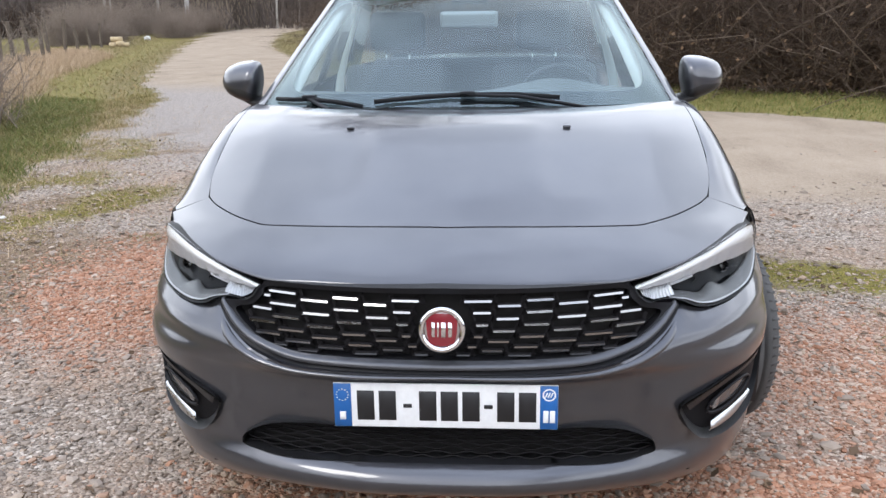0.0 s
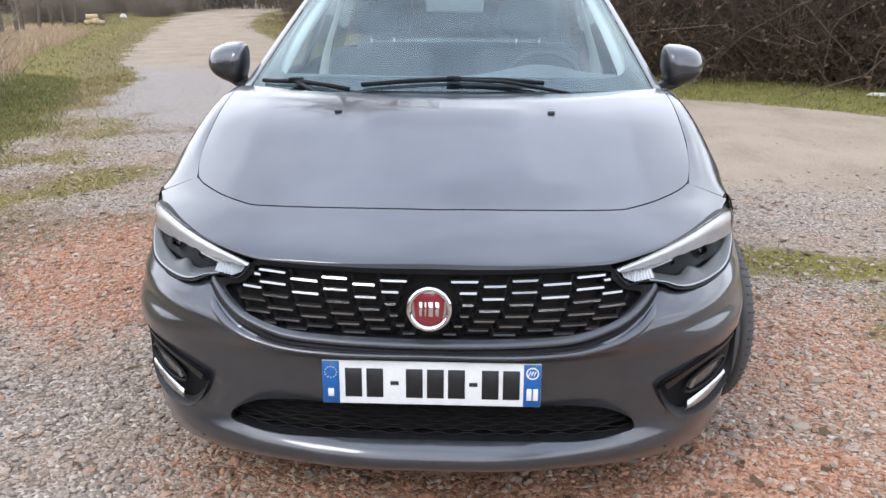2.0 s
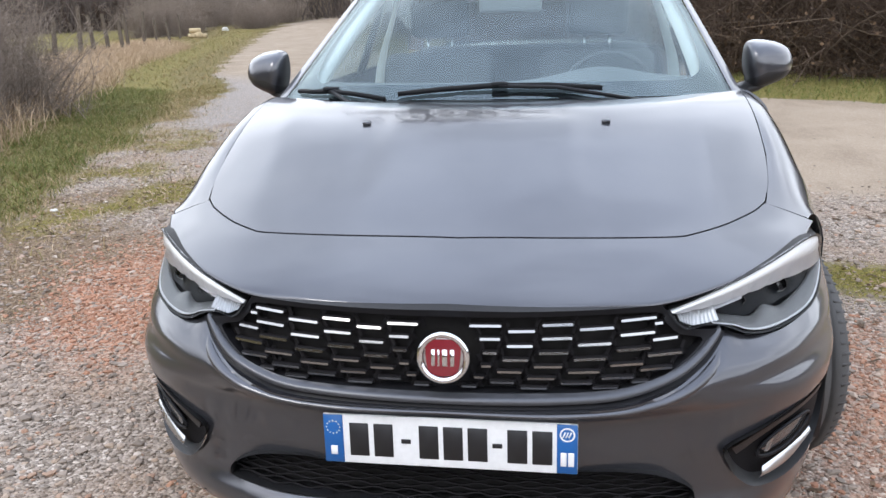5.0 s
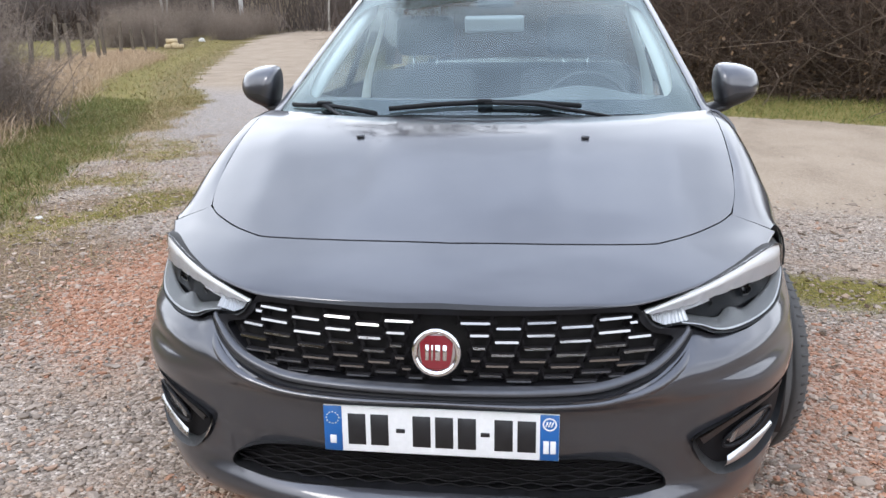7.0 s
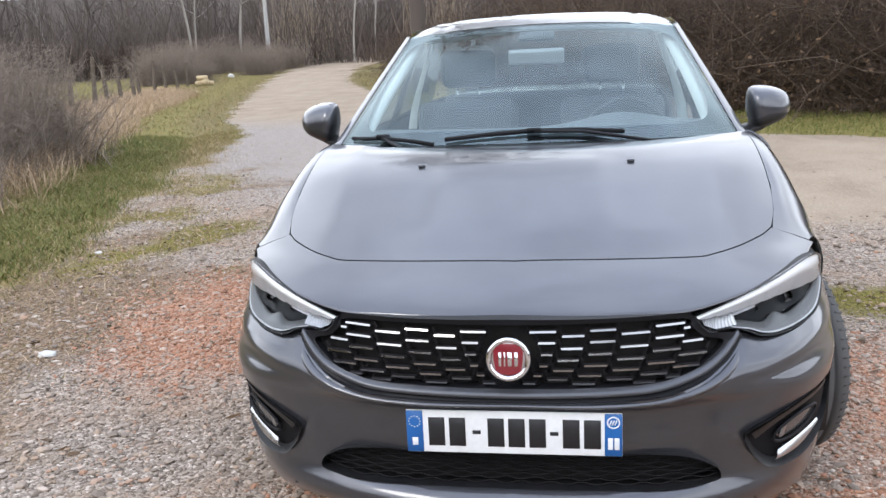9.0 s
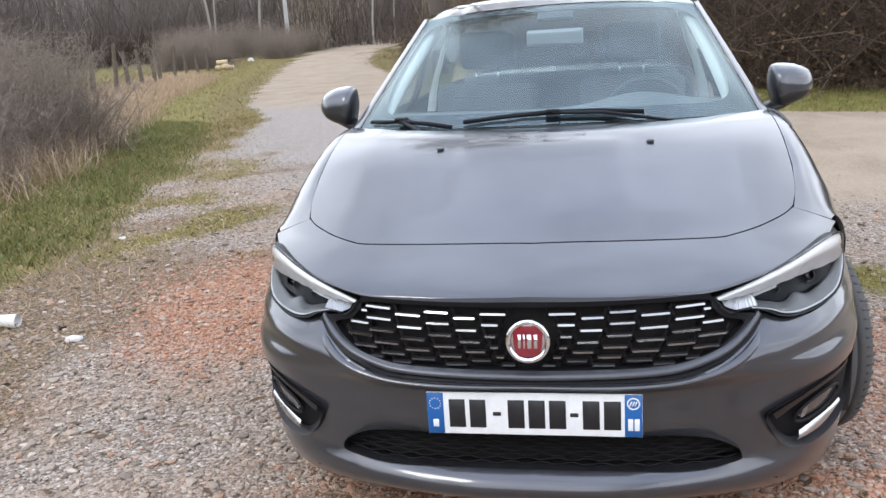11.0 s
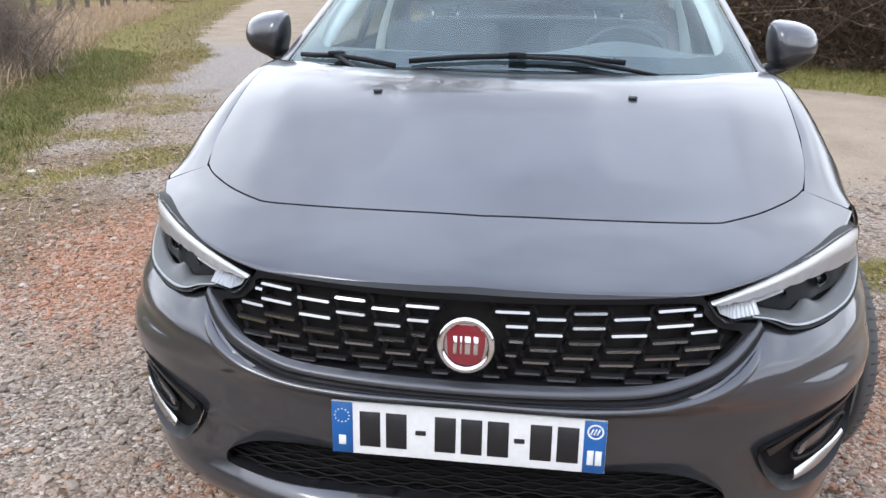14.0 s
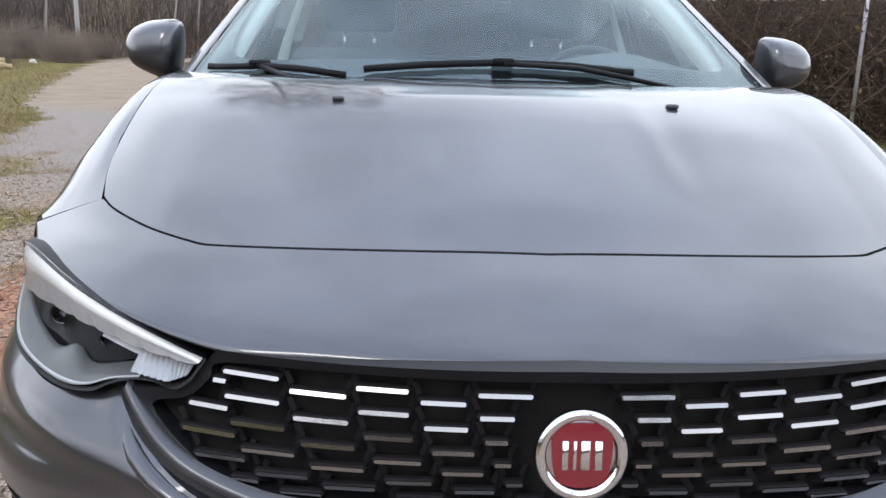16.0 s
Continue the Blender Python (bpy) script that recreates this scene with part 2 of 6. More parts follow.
def spline(pts, n=8):
    """A smooth curve (Catmull-Rom) through points."""
    p = [Vector(q) for q in pts]
    p = [p[0] * 2 - p[1], *p, p[-1] * 2 - p[-2]]
    out = []
    for i in range(1, len(p) - 2):
        for k in range(n):
            t = k / n
            out.append(0.5 * (2 * p[i] + (p[i + 1] - p[i - 1]) * t + (2 * p[i - 1] - 5 * p[i] + 4 * p[i + 1] - p[i + 2]) * t * t + (3 * p[i] - p[i - 1] - 3 * p[i + 1] + p[i + 2]) * t ** 3))
    return out + [p[-2]]


def inside(x, y, poly):
    hit = False
    for a, b in zip(poly, poly[1:] + poly[:1]):
        if (a[1] > y) != (b[1] > y) and x < (b[0] - a[0]) * (y - a[1]) / (b[1] - a[1]) + a[0]:
            hit = not hit
    return hit


def away(x, y, poly):
    """Distance from a point to a closed outline."""
    best = 9.0
    for a, b in zip(poly, poly[1:] + poly[:1]):
        dx, dy = b[0] - a[0], b[1] - a[1]
        t = max(0, min(1, ((x - a[0]) * dx + (y - a[1]) * dy) / (dx * dx + dy * dy + 1e-12)))
        best = min(best, math.hypot(x - a[0] - t * dx, y - a[1] - t * dy))
    return best


def skin(bm, outline, holes, step, lift, rim=None, fold=0.02):
    """A sheet cut to an outline with holes, in the plane, then lifted into space. rim: the way in which all its edges are folded in."""
    loops = [[Vector((p[0], p[1])) for p in line(list(o) + [o[0]], step)[:-1]] for o in [outline, *holes]]
    verts, edges = [], []
    for lp in loops:
        k = len(verts)
        verts += lp
        edges += [(k + i, k + (i + 1) % len(lp)) for i in range(len(lp))]
    xs, ys = [p[0] for p in loops[0]], [p[1] for p in loops[0]]
    tl = [[tuple(p) for p in lp] for lp in loops]
    nx, ny = int((max(xs) - min(xs)) / step) + 1, int((max(ys) - min(ys)) / step) + 1
    for i in range(nx + 1):
        for j in range(ny + 1):
            x, y = min(xs) + (i + 0.5 * (j % 2)) * step, min(ys) + j * step
            if inside(x, y, tl[0]) and not any(inside(x, y, h) for h in tl[1:]) and min(away(x, y, o) for o in tl) > step * 0.4:
                verts.append(Vector((x, y)))
    vo, eo, fo, _, _, _ = delaunay_2d_cdt(verts, edges, [], 0, 1e-6)
    made = [bm.verts.new(lift(p[0], p[1])) for p in vo]
    for f in fo:
        cx, cy = sum(vo[i][0] for i in f) / 3, sum(vo[i][1] for i in f) / 3
        if inside(cx, cy, tl[0]) and not any(inside(cx, cy, h) for h in tl[1:]):
            try:
                bm.faces.new([made[i] for i in f])
            except ValueError:
                pass
    for v in made:
        if not v.link_faces:
            bm.verts.remove(v)
    if rim is not None:
        es = [e for e in bm.edges if len(e.link_faces) == 1]
        es = [e for e in es if not all(abs(v.co.x) < 1e-4 for v in e.verts)]
        for e in es:
            e.smooth = False
        ext = bmesh.ops.extrude_edge_only(bm, edges=es)["geom"]
        bmesh.ops.translate(bm, vec=Vector(rim) * fold, verts=[g for g in ext if isinstance(g, bmesh.types.BMVert)])


def lerp(x, xs, ys):
    """Straight-line interpolation in a short table."""
    if x <= xs[0]:
        return ys[0]
    for i in range(1, len(xs)):
        if x < xs[i]:
            return ys[i - 1] + (ys[i] - ys[i - 1]) * (x - xs[i - 1]) / (xs[i] - xs[i - 1])
    return ys[-1]


def table(x, X, Y):
    """The same in a long, even table."""
    t = (x - X[0]) / (X[-1] - X[0]) * (len(X) - 1)
    i = int(max(0, min(len(X) - 2, t)))
    t = max(0.0, min(1.0, t - i))
    return Y[i] * (1 - t) + Y[i + 1] * t


def smooth_table(xs, ys, n=400):
    """A finely sampled smooth curve through a table, with no overshoot."""
    xs, ys = np.array(xs, float), np.array(ys, float)
    d = np.diff(ys) / np.diff(xs)
    t = np.zeros(len(xs))
    t[0], t[-1] = d[0], d[-1]
    for i in range(1, len(xs) - 1):
        t[i] = 0 if d[i - 1] * d[i] <= 0 else 2 * d[i - 1] * d[i] / (d[i - 1] + d[i])
    X = np.linspace(xs[0], xs[-1], n)
    i = np.clip(np.searchsorted(xs, X, "right") - 1, 0, len(xs) - 2)
    h = xs[i + 1] - xs[i]
    u = (X - xs[i]) / h
    Y = (2 * u**3 - 3 * u**2 + 1) * ys[i] + (u**3 - 2 * u**2 + u) * h * t[i] + (-2 * u**3 + 3 * u**2) * ys[i + 1] + (u**3 - u**2) * h * t[i + 1]
    return X.tolist(), Y.tolist()


# ---- the car: its surfaces ----
HALF, NOSE_D = 0.897, 0.90


def power(z):
    return lerp(z, [0.2, 0.35, 0.5, 0.56, 0.6, 0.68], [2.95, 3.1, 3.1, 2.8, 2.5, 2.2])


def half_width(z):
    return lerp(z, [0.15, 0.22, 0.35, 0.45, 0.55, 0.68], [0.855, 0.872, 0.884, 0.892, 0.897, 0.89])


MID = smooth_table([0.14, 0.165, 0.19, 0.215, 0.24, 0.258, 0.30, 0.35, 0.37, 0.46, 0.48, 0.497, 0.512, 0.53, 0.55, 0.70],
                   [0.09, 0.032, -0.010, -0.025, -0.014, 0.018, 0.026, 0.025, 0.018, 0.010, 0.004, -0.022, -0.019, -0.005, 0.0, 0.0])


def mid_line(z):
    return table(z, *MID)


def theta_of(x, z):
    return math.asin(min(1.0, (min(abs(x) / half_width(z), 1.0)) ** (power(z) / 2)))


def front(th, z):
    """A point of the front shell, by the angle round from the middle and the height."""
    n, th = power(z), max(0.0, min(math.pi / 2, th))
    x = half_width(z) * math.sin(th) ** (2 / n)
    return x, mid_line(z) * max(0.0, 1 - (x / 0.8) ** 2) + NOSE_D * (1 - math.cos(th) ** (2 / n))


def front_xz(x, z, back=0.0):
    p = front(theta_of(x, z), z)
    return Vector((x, p[1] + back, z))


def plan(x):
    a = min(abs(x) / HALF, 1.0)
    return NOSE_D * (1 - max(0.0, 1 - a ** 2.1) ** (1 / 2.1))


CROWN = smooth_table([-0.10, -0.02, 0.0, 0.02, 0.06, 0.12, 0.20, 0.27, 0.40, 0.55, 0.70, 0.80, 0.90, 1.0, 1.15],
                     [0.60, 0.655, 0.668, 0.682, 0.705, 0.730, 0.758, 0.781, 0.832, 0.889, 0.945, 0.975, 0.996, 1.006, 1.012])


def top(x, y):
    """The height of the bonnet and the nose panel over the plan."""
    s = y - 0.62 * plan(x)
    z = table(s, *CROWN)
    dome = 0.0022 * math.exp(-((abs(x) - 0.52 - 0.08 * y) / 0.05) ** 2) * max(0, min(1, (y - 0.25) * 2.5))
    shelf = 0.005 * step(0.79, 0.87, y) * (1 - step(0.20, 0.29, abs(x)))
    crease = 0.005 * step(-0.035, 0.035, abs(x) - 0.262) * step(0.30, 0.62, y)
    return z + dome - shelf - crease


# outlines in the front view (x, z)
HEADLIGHT = spline([(0.437, 0.681), (0.56, 0.711), (0.665, 0.735), (0.760, 0.755), (0.812, 0.741), (0.838, 0.705), (0.832, 0.655), (0.79, 0.617), (0.715, 0.604), (0.655, 0.602), (0.605, 0.611), (0.575, 0.626), (0.545, 0.638), (0.51, 0.643), (0.478, 0.640), (0.455, 0.655)], 4)
GRILLE_OUT = [(0.0, 0.70)] + spline([(0.425, 0.692), (0.442, 0.672), (0.470, 0.642), (0.51, 0.634), (0.548, 0.628), (0.553, 0.615), (0.525, 0.582), (0.47, 0.546), (0.405, 0.523), (0.34, 0.511), (0.24, 0.506), (0.11, 0.503), (0.0, 0.502)], 4)
GRILLE_IN = [(0.0, 0.684)] + spline([(0.25, 0.683), (0.415, 0.676), (0.435, 0.655), (0.463, 0.630), (0.512, 0.612), (0.457, 0.570), (0.408, 0.546), (0.349, 0.535), (0.238, 0.529), (0.106, 0.527), (0.0, 0.526)], 4)
FOG = spline([(0.830, 0.462), (0.783, 0.457), (0.714, 0.440), (0.641, 0.415), (0.566, 0.384), (0.574, 0.345), (0.598, 0.306), (0.640, 0.272), (0.714, 0.266), (0.790, 0.284), (0.838, 0.325), (0.852, 0.400)], 4)
INTAKE = [(0.0, 0.350)] + spline([(0.265, 0.349), (0.335, 0.351), (0.425, 0.340), (0.49, 0.308), (0.507, 0.281), (0.49, 0.268), (0.398, 0.259), (0.254, 0.258), (0.0, 0.258)], 4)


G_OUT = [tuple(p) for p in GRILLE_OUT]


def step(a, b, v):
    t = max(0.0, min(1.0, (v - a) / (b - a)))
    return t * t * (3 - 2 * t)


def arch(z):
    """The front edge of the wheel arch."""
    return 0.865 - math.sqrt(max(0.0, 0.343 ** 2 - (z - 0.317) ** 2)) if z < 0.60 else 0.672


def shell(u, z):
    x, y = front(u, z)
    # a ridge runs from under the grille out to the arch; the cheek above it leans back to the headlight
    ridge = lerp(x, [0.0, 0.3, 0.483, 0.62, 0.706, 0.80, 0.9], [0.497, 0.512, 0.533, 0.550, 0.563, 0.577, 0.588])
    w = step(0.12, 0.45, x)
    rel = z - ridge
    if rel > 0:
        y += w * 0.50 * max(0.0, rel - 0.006)
    else:
        y += w * (0.014 * step(0.0, 0.03, -rel) + 0.03 * min(-rel, 0.15))
    y -= w * 0.004 * math.exp(-(rel / 0.022) ** 2)
    # the rounded rim that follows the grille surround
    if z < 0.64:
        d = away(x, z, G_OUT)
        y -= 0.007 * math.exp(-((d - 0.021) / 0.022) ** 2) * min(1, x / 0.2)
    # a long swelling that rises towards the arch
    y -= 0.020 * step(0.48, 0.82, x) * step(0.0, 0.060, lerp(x, [0.6, 0.7, 0.8, 0.9], [0.515, 0.533, 0.545, 0.552]) - z) * (1 - 0.7 * step(0.03, 0.10, 0.50 - z))
    return Vector((x, y, z))


def to_shell(outline):
    return [(theta_of(x, z), z) for x, z in outline]


car = thing("car", "dark grey metallic saloon car parked on gravel", "car", at=(0, 0, 0))

# bumper, with the openings cut through
side = []
for k in range(0, 28):
    z = 0.17 + k * (0.60 - 0.17) / 27
    lo, hi = 0.0, math.pi / 2
    for _ in range(30):
        mid = (lo + hi) / 2
        if front(mid, z)[1] < arch(z):
            lo = mid
        else:
            hi = mid
    side.append((lo, z))
lamp_low = to_shell([tuple(p) for p in spline([(0.842, 0.70), (0.836, 0.648), (0.79, 0.610), (0.715, 0.597), (0.655, 0.595), (0.600, 0.604), (0.575, 0.614), (0.560, 0.622)], 5)])
grille_low = [p for p in to_shell(G_OUT[17:]) if p[1] < 0.618]
chin = [(u, 0.165) for u in np.linspace(0, side[0][0], 40)]
intake_edge = to_shell([tuple(p) for p in INTAKE])
outline = chin[:-1] + side + [(theta_of(0.855, 0.66), 0.66)] + lamp_low + grille_low + intake_edge
bm = bmesh.new()
skin(bm, [(float(a), float(b)) for a, b in outline], [to_shell([tuple(p) for p in FOG])], 0.016, shell, (0, 1, 0), 0.03)
both(bm)
bumper = part("bumper", bm, M_DUSTY, car, "dark grey painted front bumper")

# rounded painted rim along the foot of the grille
bm = bmesh.new()
foot = [p for p in spline([(0.5485, 0.622), (0.525, 0.582), (0.47, 0.546), (0.405, 0.523), (0.34, 0.511), (0.24, 0.506), (0.11, 0.503), (0.0, 0.502)], 6)]
rows = []
for d, lift in ((0.003, 0.012), (0.005, 0.000), (0.010, -0.006), (0.016, -0.006), (0.022, -0.002), (0.029, 0.006)):
    row = []
    for i, p in enumerate(foot):
        run = (foot[min(i + 1, len(foot) - 1)] - foot[max(i - 1, 0)]).normalized()
        q = p + Vector((-run.y, run.x)) * d
        q.x = max(q.x, 0.0) if i < len(foot) - 1 else 0.0
        row.append(shell(theta_of(q.x, q.y), q.y) + Vector((0, lift + 0.016 * max(0.0, 1 - i / 7), 0)))
    rows.append(row)
grid(bm, rows)
both(bm)
bmesh.ops.recalc_face_normals(bm, faces=bm.faces[:])
part("bumper_rim", bm, M_PAINT, car)

# nose panel between bonnet, grille and headlights
low = spline([(0.0, 0.038), (0.17, 0.047), (0.31, 0.069), (0.428, 0.098), (0.55, 0.173), (0.66, 0.276), (0.752, 0.398), (0.810, 0.524)], 8)
SEAM = spline([(0.0, 0.262), (0.2, 0.272), (0.35, 0.290), (0.47, 0.316), (0.515, 0.338), (0.585, 0.392), (0.660, 0.472), (0.700, 0.530)], 8)
bm = bmesh.new()
rows = []
for k in range(-3, 23):
    row = []
    for a, b in zip(low, SEAM):
        t = max(0, k) / 22
        q = a.lerp(b, t)
        h = top(q.x, q.y)
        if k < 0:
            h -= 0.003 * -k
            q = q + Vector((0, 0.0015 * (-k) ** 2))
        row.append((q.x, q.y, h))
    rows.append(row)
rows.append([(b.x, b.y + 0.001, top(b.x, b.y) - 0.03) for b in SEAM])
vs = grid(bm, rows)
for a, b in zip(vs[-2], vs[-2][1:]):
    bm.edges.get((a, b)).smooth = False
both(bm)
part("nose_panel", bm, M_PAINT, car)

# bonnet
EDGE = [(p.x, p.y + 0.006) for p in SEAM[:-3]] + [(p.x - 0.003, p.y) for p in spline([(0.704, 0.540), (0.729, 0.64), (0.745, 0.78), (0.751, 0.95), (0.752, 1.10), (0.750, 1.24)], 6)]
REAR = [(p.x, p.y) for p in spline([(0.743, 1.24), (0.66, 1.17), (0.50, 1.075), (0.30, 1.01), (0.0, 0.985)], 6)]
bm = bmesh.new()
skin(bm, EDGE + REAR[1:], [], 0.022, lambda x, y: Vector((x, y, top(x, y))), (0, 0, -1), 0.03)
both(bm)
bonnet = part("bonnet", bm, M_PAINT, car, "dark grey bonnet reflecting the sky")

# dark sheet under the shut lines, its black standing in for shade
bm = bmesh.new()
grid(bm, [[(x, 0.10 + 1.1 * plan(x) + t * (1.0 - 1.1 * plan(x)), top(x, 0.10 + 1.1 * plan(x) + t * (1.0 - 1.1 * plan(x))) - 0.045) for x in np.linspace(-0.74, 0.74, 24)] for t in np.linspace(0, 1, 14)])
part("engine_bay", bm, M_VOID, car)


def wing_width(y):
    return lerp(y, [0.45, 0.5, 0.6, 0.7, 0.8, 1.0, 1.5, 3.6, 4.2, 4.48], [0.826, 0.840, 0.866, 0.885, 0.895, 0.899, 0.897, 0.893, 0.86, 0.80])


def wing(y, v, sgn):
    """Front wing: from the bonnet's edge over the shoulder and down to the arch."""
    sx = lerp(y, [0.53, 0.64, 0.78, 0.95, 1.10, 1.24, 1.42], [0.7025, 0.7275, 0.7465, 0.7525, 0.7535, 0.7515, 0.785])
    sz = top(sx, min(y, 1.25)) - 0.002 - max(0.0, y - 1.25) * 0.10
    xw = wing_width(y)
    zw = lerp(y, [0.45, 0.6, 0.8, 1.1, 1.42], [0.60, 0.62, 0.66, 0.68, 0.70])
    low = 0.317 + math.sqrt(max(0.0, 0.343 ** 2 - (y - 0.865) ** 2)) if abs(y - 0.865) < 0.343 else 0.19
    v *= lerp(y, [0.53, 0.57, 0.63, 0.675, 0.71], [0.33, 0.36, 0.48, 0.75, 1.0])
    if v < 0.7:
        a = v / 0.7 * math.pi / 2
        x, z = sx + (xw - sx) * math.sin(a), zw + (sz - zw) * math.cos(a) ** 1.3
        k = 1 - step(0.53, 0.72, y)
        z = z * (1 - k) + k * max(top(x, y), z - 0.03)
    else:
        t = (v - 0.7) / 0.3
        x, z = xw - 0.012 * t, zw + (max(low, 0.19) - zw) * t
    return Vector((sgn * x, y, z))


for sgn in (-1, 1):
    bm = bmesh.new()
    ys = [0.53 + 0.0178 * k for k in range(51)]
    rows = []
    for y in ys:
        row = [wing(y, v, sgn) for v in np.linspace(0, 1, 26)]
        row.insert(0, row[0] + Vector((0, 0, -0.03)))
        rows.append(row)
    rows.insert(0, [p + Vector((-sgn * 0.03, 0.004, -0.02)) for p in rows[0]])
    vs = grid(bm, rows)
    for i in range(1, len(rows) - 1):
        e = bm.edges.get((vs[i][1], vs[i + 1][1]))
        e.smooth = False
    for i in range(len(rows[0]) - 1):
        bm.edges.get((vs[1][i], vs[1][i + 1])).smooth = False
    if sgn > 0:
        bmesh.ops.reverse_faces(bm, faces=bm.faces[:])
    part("front_wing", bm, M_PAINT, car)


# ---- grille ----
grille = new("grille")
grille.parent = car
bm = bmesh.new()
skin(bm, [(p[0], p[1]) for p in GRILLE_OUT] + [(p[0], p[1]) for p in GRILLE_IN[::-1]], [], 0.012,
     lambda x, z: front_xz(x, z, 0.006 + 0.012 * max(0, 1 - away(x, z, [tuple(p) for p in GRILLE_IN]) / 0.03)), (0, 1, 0), 0.04)
both(bm)
part("surround", bm, M_FRAME, grille, "black grille surround")
bm = bmesh.new()
strip = [p for p in GRILLE_OUT[21:]]
grid(bm, [[front_xz(p[0] - 0.35 * o * step(0.1, 0.5, p[0]), p[1] + o, b) for p in strip] for o, b in ((0.010, 0.016), (0.0115, -0.001), (0.021, 0.002), (0.025, 0.014))])
both(bm)
part("lower_band", bm, M_SURROUND, grille, "satin grey lower band")
# black sheet painting the shaded depth behind the slats
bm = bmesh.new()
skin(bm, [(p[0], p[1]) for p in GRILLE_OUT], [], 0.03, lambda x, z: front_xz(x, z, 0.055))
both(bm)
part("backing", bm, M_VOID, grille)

# the slats: short chromed bars in staggered columns that lean towards the middle, on a black web
bm = bmesh.new()
cap = [(0.028, 0.0014), (0.0265, 0.0027), (-0.0265, 0.0027), (-0.028, 0.0014), (-0.028, -0.0014), (-0.0265, -0.0027), (0.0265, -0.0027), (0.028, -0.0014)]
face = [[bm.verts.new((x, y, z)) for x, z in cap] for y in (0.0, 0.0012)]
bm.faces.new(face[0][::-1])
for i in range(8):
    bm.faces.new((face[0][i], face[0][(i + 1) % 8], face[1][(i + 1) % 8], face[1][i]))
slat = part("slat", bm, M_SLAT, grille, smooth=False)
slat_first = True
webs = {-1: bmesh.new(), 1: bmesh.new()}
g_in = [tuple(p) for p in GRILLE_IN]
for k, (xc, wide) in enumerate(((0.081, 0.066), (0.154, 0.052), (0.224, 0.060), (0.300, 0.067), (0.382, 0.070), (0.450, 0.072))):
    for j in range(6):
        zc = ((0.6675, 0.6400, 0.6105, 0.5825, 0.5580, 0.5385) if k % 2 == 0 else (0.6560, 0.6255, 0.5960, 0.5710, 0.5485, 0.5290))[j]
        lean = 0.047 * max(0.0, (0.668 - zc) / 0.13) ** 2.2 * (1.25 if k > 3 else 1.0)
        w = wide * (1 - 0.14 * j / 5)
        a, b = xc - lean - w / 2, xc - lean + w / 2
        if k == 0:
            a = max(a, math.sqrt(max(0.0, 0.078 ** 2 - (zc - 0.609) ** 2)))
        while b > a + 0.01 and not (inside(b, zc, g_in) and away(b, zc, g_in) > 0.004):
            b -= 0.004
        if b - a < 0.014 or not inside(a, zc - 0.004, g_in):
            continue
        for sgn in (-1, 1):
            p, q = front_xz(a, zc, 0.014), front_xz(b, zc, 0.014)
            p.x *= sgn
            q.x *= sgn
            mid, d = (p + q) / 2, (q - p) * sgn
            m = Matrix.Translation(mid) @ Matrix.Rotation(math.atan2(d.y, d.x), 4, "Z") @ Matrix.Rotation(radians((-30, -26, -12, 10, 14, 16)[j]), 4, "X") @ Matrix.Diagonal(((q - p).length / 0.056, 1, 1, 1))
            if slat_first:
                slat.matrix_basis = m
                slat_first = False
            else:
                share(slat, m, grille)
            web = webs[sgn]
            box(web, ((q - p).length + 0.006, 0.014, 0.0076), mid + Vector((0, 0.0105, -0.0008)), Matrix.Rotation(math.atan2(d.y, d.x), 3, "Z"), 0.003, 1)
            for e, s2 in ((p, -sgn), (q, sgn)):
                tube(web, [e + Vector((s2 * 0.002, 0.024, 0)), e + Vector((s2 * 0.009, 0.028, -0.0145))], (0.003, 0.006), 4)
                tube(web, [e + Vector((s2 * 0.002, 0.024, 0)), e + Vector((s2 * 0.009, 0.028, 0.0145))], (0.003, 0.006), 4)
for sgn in (-1, 1):
    part("web", webs[sgn], M_WEB, grille, smooth=False)

# badge
badge = new("badge")
badge.parent = car
badge.location = (0.002, -0.006, 0.609)
badge.rotation_euler = (radians(-6), 0, 0)
bm = bmesh.new()
lathe(bm, [(0.012, 0.030), (0.008, 0.050), (-0.004, 0.0535), (-0.010, 0.052), (-0.012, 0.047), (-0.009, 0.041), (-0.006, 0.040)], 64, "y")
part("ring", bm, M_CHROME, badge, "chrome badge ring")
bm = bmesh.new()
shield = spline([(0.0, 0.038), (0.022, 0.036), (0.034, 0.030), (0.0345, 0.0), (0.030, -0.024), (0.020, -0.034), (0.0, -0.038)], 5)
shield = [tuple(p) for p in shield] + [(-p[0], p[1]) for p in shield[::-1][1:-1]]
skin(bm, shield, [], 0.008, lambda x, z: Vector((x, -0.0085 - 0.0025 * (1 - (x * x + z * z) / 0.0016), z)), (0, 1, 0), 0.004)
part("shield", bm, M_RED, badge, "dark red enamel shield")
bm = bmesh.new()
lathe(bm, [(-0.004, 0.041), (-0.006, 0.02), (-0.006, 0.0005)], 48, "y")
part("plate", bm, M_SILVER, badge)
bm = bmesh.new()
box(bm, (0.0042, 0.002, 0.037), bevel=0.0008, seg=1)
bar = part("bar", bm, M_CHROME, badge, "plain silver bar")
bar.matrix_basis = Matrix.Translation((-0.0195, -0.0112, 0.001)) @ Matrix.Diagonal((1.7, 1, 0.92, 1))
for bx, w in ((-0.0085, 1.0), (0.0035, 2.4), (0.0185, 2.0)):
    share(bar, Matrix.Translation((bx, -0.0112, 0.001)) @ Matrix.Diagonal((w, 1, 0.92, 1)))

